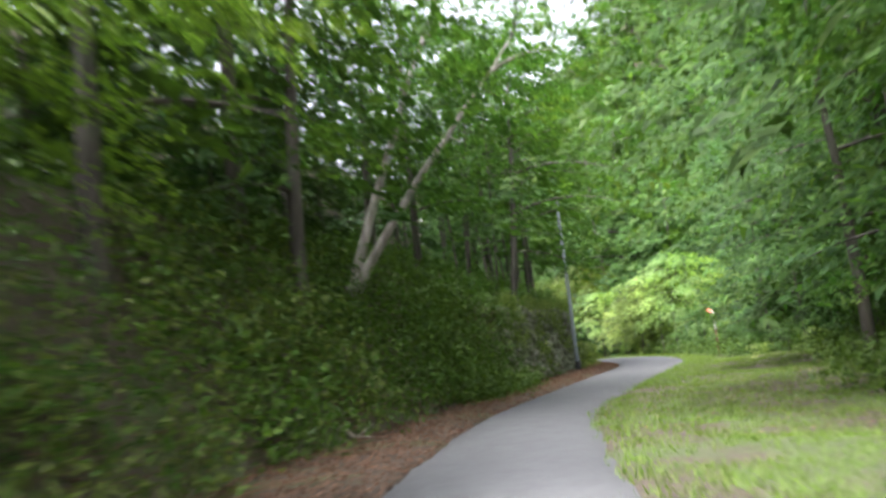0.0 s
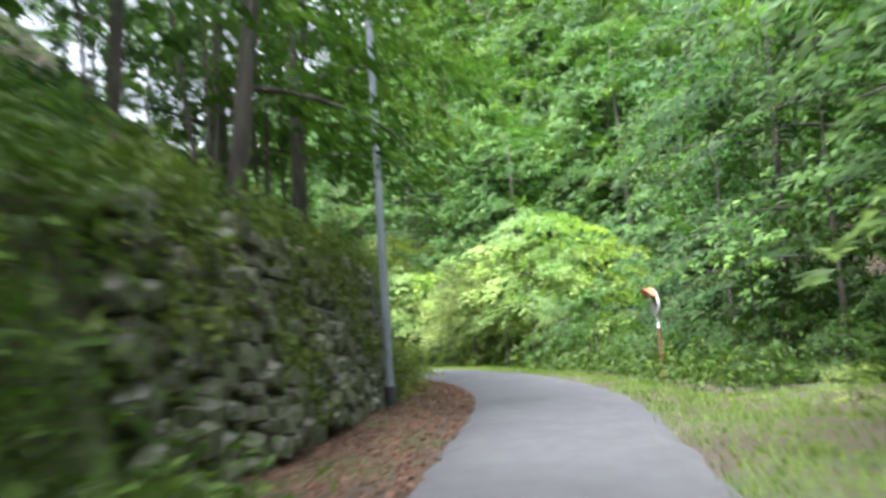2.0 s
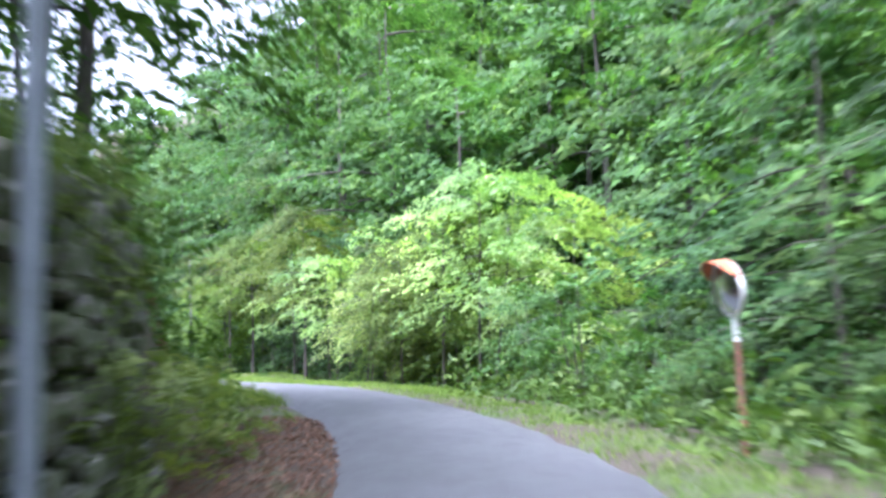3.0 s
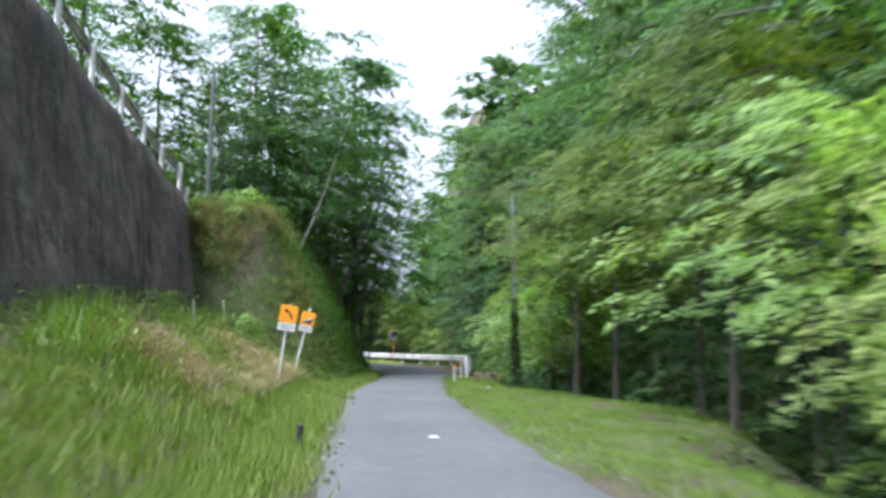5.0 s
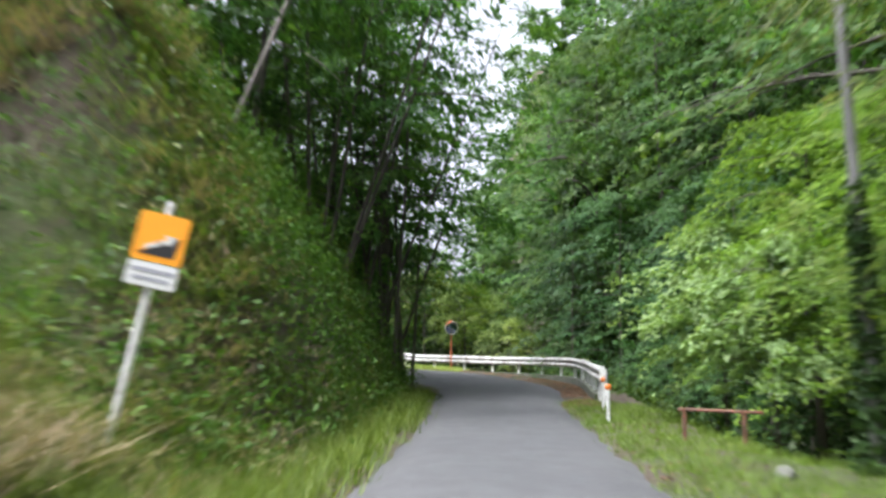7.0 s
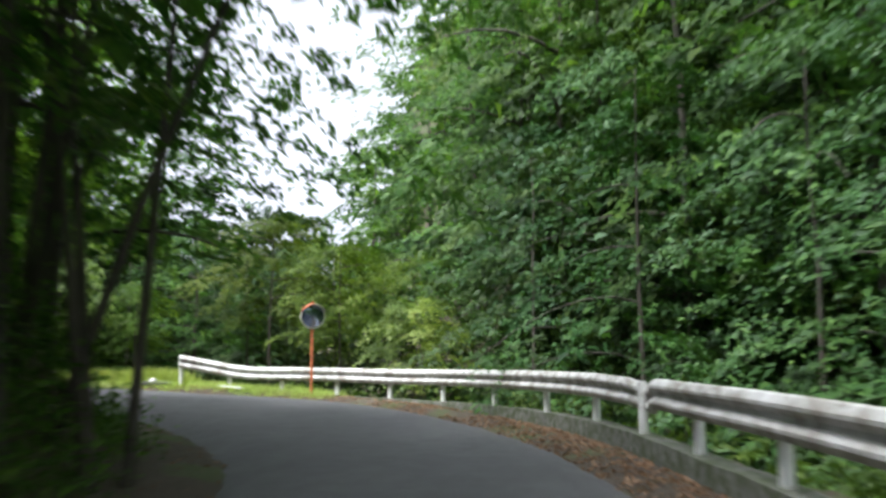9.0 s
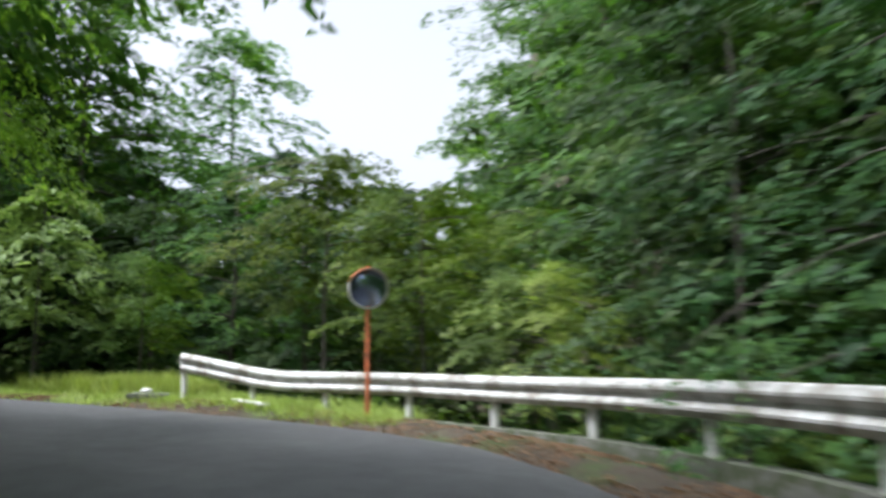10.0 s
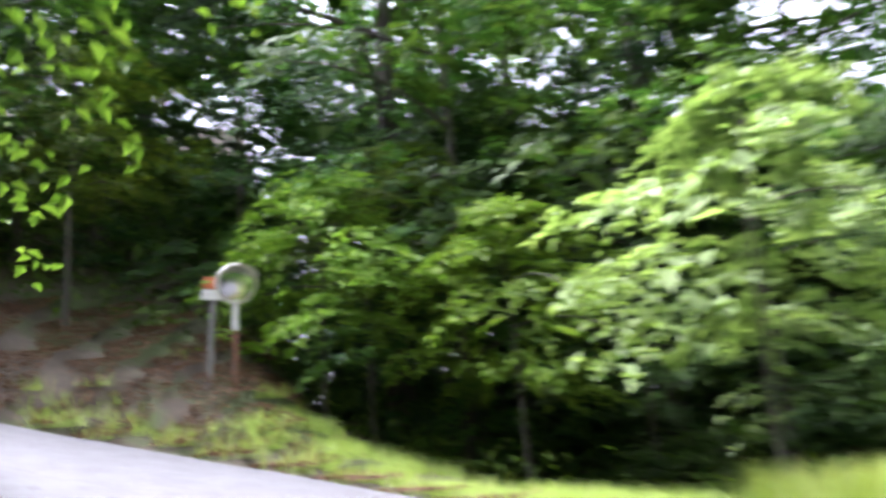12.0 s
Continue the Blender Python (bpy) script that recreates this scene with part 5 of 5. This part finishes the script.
cover("dry_grass", 1500, (-16, -11.5), (33.2, 37), lambda x, y, e, i, a, b: i & (b > 0.4) & (np.hypot(x + 13.6, y - 35.0) < 1.7) & (wavy(x, y, 0.9, 6) > -0.5), lambda P: tufts(P, 16, 0.34, 0.16, 1.4, 0.008), M_DRY,
      "bleached dry brush on the bank beside the rock face", "dry grass")
cover("dry_grass", 7000, (-13, -6), (19, 31.5), lambda x, y, e, i, a, b: i & (a > 1.8) & (a < 3.9) & (wavy(x, y, 1.3, 6) > -0.1), lambda P: tufts(P, 20, 0.24, 0.16, 2.2, 0.008), M_DRY,
      "bleached dead stalks lying on the bank", "dry grass")
cover("dry_grass", 1500, (-13, -7), (29, 38), lambda x, y, e, i, a, b: i & (a > 1.0) & (a < 3.0) & (wavy(x, y, 1.2, 6) > -0.15), lambda P: tufts(P, 20, 0.2, 0.16, 2.2, 0.007), M_DRY,
      "dead grass and thin stalks at the foot of the steep bank", "dry grass")
cover("grass", 10000, (-34, -14), (56, 72), lambda x, y, e, i, a, b: ~i & (e > 0.1) & (e < 2.1) & (wavy(x, y, 1.3, 2) > np.where(x < -24, 0.55 * west_bank(x, y) - 0.55, -0.7)), lambda P: tufts(P, 20, 0.17, 0.13, 0.6, 0.008), M_GRASS_PALE,
      "bright grass strip along the outer edge of the bend", "grass")
cover("leaf_litter", 200000, (-13, 0), (-43, 0), lambda x, y, e, i, a, b: i & (a > -0.05) & (a < 2.2 + 0.6 * (1 - smooth(-33, -27, y))), lambda P: litter(P, 0.058, 0.05), M_LITTER,
      "reddish-brown fallen leaves along the road's edge", "leaf litter")
cover("leaf_litter", 70000, (-20, -6), (44, 67), lambda x, y, e, i, a, b: ~i & (a > -0.9) & (a < 1.0) & (wavy(x, y, 0.9, 4) > -0.5), lambda P: litter(P, 0.07), M_LITTER,
      "dry brown leaves swept against the kerb", "leaf litter")
cover("leaf_mould", 16000, (-12, 2), (-43, -2), lambda x, y, e, i, a, b: i & (a > -0.42 + 0.15 * wavy(x, y, 0.6, 3)) & (a < 0.22), lambda P: litter(P, 0.07), M_MOULD,
      "dark wet leaf mould along the asphalt's edge", "leaf mould")
cover("leaf_litter", 60000, (-31, -21), (56.5, 66), lambda x, y, e, i, a, b: ~i & (e > 0.0) & (e < 4) & ((e < 0.7) | (west_bank(x, y) > 0.3)), lambda P: litter(P, 0.065, 0.06), M_LITTER,
      "brown fallen leaves on the slope above the bend", "leaf litter")
cover("leaf_litter", 16000, (-36, -4), (8, 70), lambda x, y, e, i, a, b: (e > -0.2) & (e < 1.3), lambda P: litter(P, 0.07), M_LITTER,
      "scattered brown leaves on the shoulder", "leaf litter")


# ---- small loose things ----
def loose(name, bm, material, m, label, category, group=""):
    me = bpy.data.meshes.new(name)
    bm.to_mesh(me)
    bm.free()
    me.materials.append(material)
    ob = new(name, me)
    ob.matrix_world = m
    return tagged(ob, label, category, group)


loose("board", bm_box(0.95, 0.16, 0.05, (0, 0, 0), 0.012), M_BOARD, pose(-17.0, 64.75, float(height(-17.0, 64.75)[0]) + 0.05, 2, -3, 150),
      "scuffed white board lying below the guardrail", "board")


def dead_branch(points, r0, label):
    root = thing("dead_branch", Matrix.Identity(4), label, "branch", group="dead branches")
    p = np.asarray(points, float)
    v, f = tube(p, np.linspace(r0, r0 * 0.45, len(p)), 7)
    mesh_ob("limb", v, f, M_WOOD, root, smooth=True)
    q = p[len(p) // 2]
    d = np.array([0.25, -0.12, 0.16])
    v, f = tube([q, q + d * 0.6, q + d * 1.3], [r0 * 0.5, r0 * 0.4, r0 * 0.15], 6)
    mesh_ob("twig", v, f, M_WOOD, root, smooth=True)
    return root


def on_land(x, y, up=0.04):
    return (x, y, float(height(x, y)[0]) + up)


z0 = float(height(-9.6, 28.75)[0])
dead_branch([(-10.05, 28.45, z0 + 0.62), (-9.8, 28.6, z0 + 0.42), (-9.6, 28.75, z0 - 0.02)], 0.035, "bleached dead branch leaning on the bank")
dead_branch([on_land(-10.9, 26.2, 0.1), on_land(-10.3, 26.7, 0.07), on_land(-9.7, 27.0, 0.04)], 0.03, "bleached stick lying on the bank")
dead_branch([on_land(-10.6, 24.7, 0.12), on_land(-9.9, 25.2, 0.1), on_land(-9.3, 25.4, 0.06)], 0.03, "bleached stick lying in dry grass")
dead_branch([on_land(-10.6, -28.5, 0.2), on_land(-10.45, -28.4, 0.06), on_land(-9.95, -28.35, 0.03)], 0.035, "broken pale branch lying on fallen leaves")
for x0, y0, dx, dy in ((-10.9, 28.6, 0.7, 0.35), (-10.7, 25.3, 0.9, -0.1), (-10.2, 27.6, 0.55, 0.5), (-9.9, 23.4, 0.6, 0.3), (-10.9, 29.6, 0.75, -0.25), (-9.6, 26.3, 0.5, -0.3)):
    dead_branch([on_land(x0, y0, 0.2), on_land(x0 + dx / 2, y0 + dy / 2, 0.16), on_land(x0 + dx, y0 + dy, 0.06)], 0.022, "thin bleached stick among dry weeds")
for x, y, h in ((-12.0, 29.2, 0.75), (-12.3, 31.8, 1.0)):
    m_st = pose(x, y, float(height(x, y)[0]), 3, -4, 20)
    loose("stake", bm_cyl(0.05, 0.042, -0.3, h, 9, 0.008), M_WOOD, m_st, "weathered grey wooden stake standing in the weeds", "stake", "stakes")

# orange pipe barrier at the edge of the slope
bar = thing("pipe_barrier", Matrix.Identity(4), "low faded orange pipe barrier at the edge of the slope", "barrier")
for x, y in ((-5.22, 38.3), (-4.45, 37.95)):
    o = part("post", bm_cyl(0.03, 0.03, -0.4, 0.47, 10, 0.004), M_PIPE, bar)
    o.location = on_land(x, y, 0)
a_, b_e = Vector(on_land(-5.22, 38.3, 0.45)), Vector(on_land(-4.45, 37.95, 0.45))
v, f = tube([a_ - (b_e - a_) * 0.1, (a_ + b_e) / 2, b_e + (b_e - a_) * 0.3], [0.024] * 3, 10)
mesh_ob("rail", v, f, M_PIPE, bar, smooth=True)

# rubbish at the far end of the guardrail
def bm_lump(seed, sx, sy, sz):
    bm = bmesh.new()
    bmesh.ops.create_icosphere(bm, subdivisions=3, radius=0.5)
    for v_ in bm.verts:
        k_ = 1 + 0.22 * noise.noise(v_.co * 3.1 + Vector((seed, 0, 0))) + 0.1 * noise.noise(v_.co * 8 + Vector((0, seed, 0)))
        v_.co = Vector((v_.co.x * sx, v_.co.y * sy, max(v_.co.z, -0.28) * sz)) * k_
    for f_ in bm.faces:
        f_.smooth = True
    return bm


loose("boulder", bm_lump(3, 0.7, 0.36, 0.24), M_ROCK, pose(*on_land(-19.7, 66.0, 0.06), 0, 0, 30), "dark mossy rock in the grass beside the rail", "rock")
loose("concrete_slab", bm_box(0.8, 0.5, 0.1, (0, 0, 0), 0.02), M_KERB, pose(*on_land(-19.3, 65.3, 0.05), 3, 2, 12), "broken grey concrete slab on the shoulder", "slab")
loose("plastic_bag", bm_lump(9, 0.22, 0.15, 0.1), M_BOARD, pose(*on_land(-19.45, 65.35, 0.14), 0, 0, 50), "crumpled white plastic bag on a slab", "litter")

loose("rock", bm_lump(5, 0.3, 0.22, 0.22), M_KERB, pose(*on_land(-4.4, 35.1, 0.04), 0, 0, 70), "pale grey stone on the grass verge", "rock")

SCRAP = (-3.3, 19.4, 0.4)
loose("paper_scrap", bm_lump(7, 0.16, 0.1, 0.03), M_BOARD, pose(SCRAP[0], SCRAP[1], SCRAP[2], 0, 0, 25), "crumpled white scrap of paper on the asphalt", "litter")
loose("marker_stub", bm_cyl(0.05, 0.045, -0.2, 0.3, 10, 0.01), M_RUBBER, pose(*on_land(-4.75, 17.9, 0), 4, 6, 0), "short dark marker stub at the road edge", "marker post")

# pale rubble along the left edge of the middle stretch
gr = np.random.default_rng(11)
pieces = []
for k in range(APEX):
    if 4 < ROAD[k, 1] < 30:
        for q in range(9):
            d = (ROAD[k, 3] + gr.uniform(-0.08, 0.4)) * (1 if q < 6 else -1)
            x, y = ROAD[k, 0] + NOR[k, 0] * d + gr.uniform(-0.25, 0.25), ROAD[k, 1] + NOR[k, 1] * d + gr.uniform(-0.25, 0.25)
            r_ = gr.uniform(0.012, 0.06) * (1 if q < 6 else 0.6)
            z = ROAD[k, 2] - 0.02
            o = np.array([[1, 0, 0], [-1, 0, 0], [0, 1, 0], [0, -1, 0], [0, 0, 0.7], [0, 0, -0.6]]) * r_ * gr.uniform(0.6, 1.3, (6, 1))
            pieces.append((o + np.array([x, y, z + r_ * 0.3]), [(0, 2, 4), (2, 1, 4), (1, 3, 4), (3, 0, 4), (2, 0, 5), (1, 2, 5), (3, 1, 5), (0, 3, 5)]))
v, f = join(pieces)
tagged(mesh_ob("gravel", v, f, M_STONE), "pale rubble and chippings along the road's edge", "gravel", kind="stuff")


# ---- stone wall on the left, stone by stone ----
def stone_mesh(seed, material):
    r = np.random.default_rng(seed)
    bm = bmesh.new()
    bmesh.ops.create_icosphere(bm, subdivisions=1, radius=0.5)
    for v in bm.verts:
        c = v.co
        c.x, c.y, c.z = (math.copysign(abs(a) ** 0.6 * 0.66, a) * (1 + r.uniform(-0.14, 0.14)) for a in c)
    me = bpy.data.meshes.new("stone")
    bm.to_mesh(me)
    bm.free()
    me.materials.append(material)
    return me


STONES = [stone_mesh(k, M_STONE) for k in range(8)]
wall_root = thing("stone_wall", Matrix.Identity(4), "mossy dry-laid field-stone retaining wall", "stone wall", kind="structure")
sw = [k for k in range(APEX) if -17.5 < ROAD[k, 1] < -6.0]
vs = []
for k in sw:
    for o, z in ((1.62, -0.3), (1.95, 2.35), (3.0, 2.55)):
        d = ROAD[k, 3] + o
        vs.append((ROAD[k, 0] + NOR[k, 0] * d, ROAD[k, 1] + NOR[k, 1] * d, ROAD[k, 2] + z))
fs = [(i * 3 + j, i * 3 + 3 + j, i * 3 + 4 + j, i * 3 + 1 + j) for i in range(len(sw) - 1) for j in range(2)]
mesh_ob("fill", vs, fs, M_SOIL, wall_root, "dark earth between the stones")
run = np.cumsum(np.r_[0, np.hypot(*np.diff(ROAD[sw, :2], axis=0).T)])
sr = np.random.default_rng(5)
z = 0.0
while z < 2.4:
    s = sr.uniform(0, 0.4)
    while s < run[-1]:
        wid = sr.uniform(0.24, 0.5)
        hgt = wid * sr.uniform(0.6, 0.95)
        j = int(np.argmin(np.abs(run - s)))
        k = sw[j]
        zz = z + sr.uniform(-0.1, 0.1)
        d = ROAD[k, 3] + 1.6 + 0.14 * zz + sr.uniform(-0.06, 0.07)
        f = s - run[j]
        o = new("stone", STONES[int(sr.integers(8))])
        o.parent = wall_root
        ang = math.atan2(TAN[k, 1], TAN[k, 0])
        o.matrix_basis = Matrix.LocRotScale((ROAD[k, 0] + NOR[k, 0] * d + TAN[k, 0] * f, ROAD[k, 1] + NOR[k, 1] * d + TAN[k, 1] * f, ROAD[k, 2] + zz + 0.15),
                                            Euler((sr.uniform(-0.2, 0.2), sr.uniform(-0.6, 0.6), ang + sr.uniform(-0.25, 0.25))),
                                            (wid * 1.12, 0.4, hgt * 1.12))
        s += wid * 0.9
    z += 0.25
# creepers over the stones
cs = sr.uniform(0, run[-1], 1000)
cz = sr.uniform(0.0, 2.9, 1000)
keep_ = np.sin(cs * 1.9) + np.cos(cz * 2.7 + cs * 1.1) > 1.9 - 1.25 * cz
cs, cz = cs[keep_], cz[keep_]
ks = [sw[int(np.argmin(np.abs(run - a_)))] for a_ in cs]
dd = ROAD[ks, 3] + 1.5 + 0.14 * cz
C = np.stack([ROAD[ks, 0] + NOR[ks, 0] * dd, ROAD[ks, 1] + NOR[ks, 1] * dd, ROAD[ks, 2] + cz], 1)
pp = np.repeat(C, 20, 0) + sr.normal(0, 0.11, (len(C) * 20, 3))
al = sr.normal(0, 0.6, (len(pp), 3)) + np.array([0, 0, -0.8])
upv = np.repeat(np.stack([-NOR[ks, 0], -NOR[ks, 1], np.full(len(ks), 0.7)], 1), 20, 0) + sr.normal(0, 0.3, (len(pp), 3))
ll = 0.085 * sr.uniform(0.6, 1.4, len(pp))
tagged(mesh_ob("creeper", *leaf_quads(pp, al, upv, ll, ll * 0.6), M_WEED), "leafy creepers growing over the stone wall", "creeper", kind="stuff")
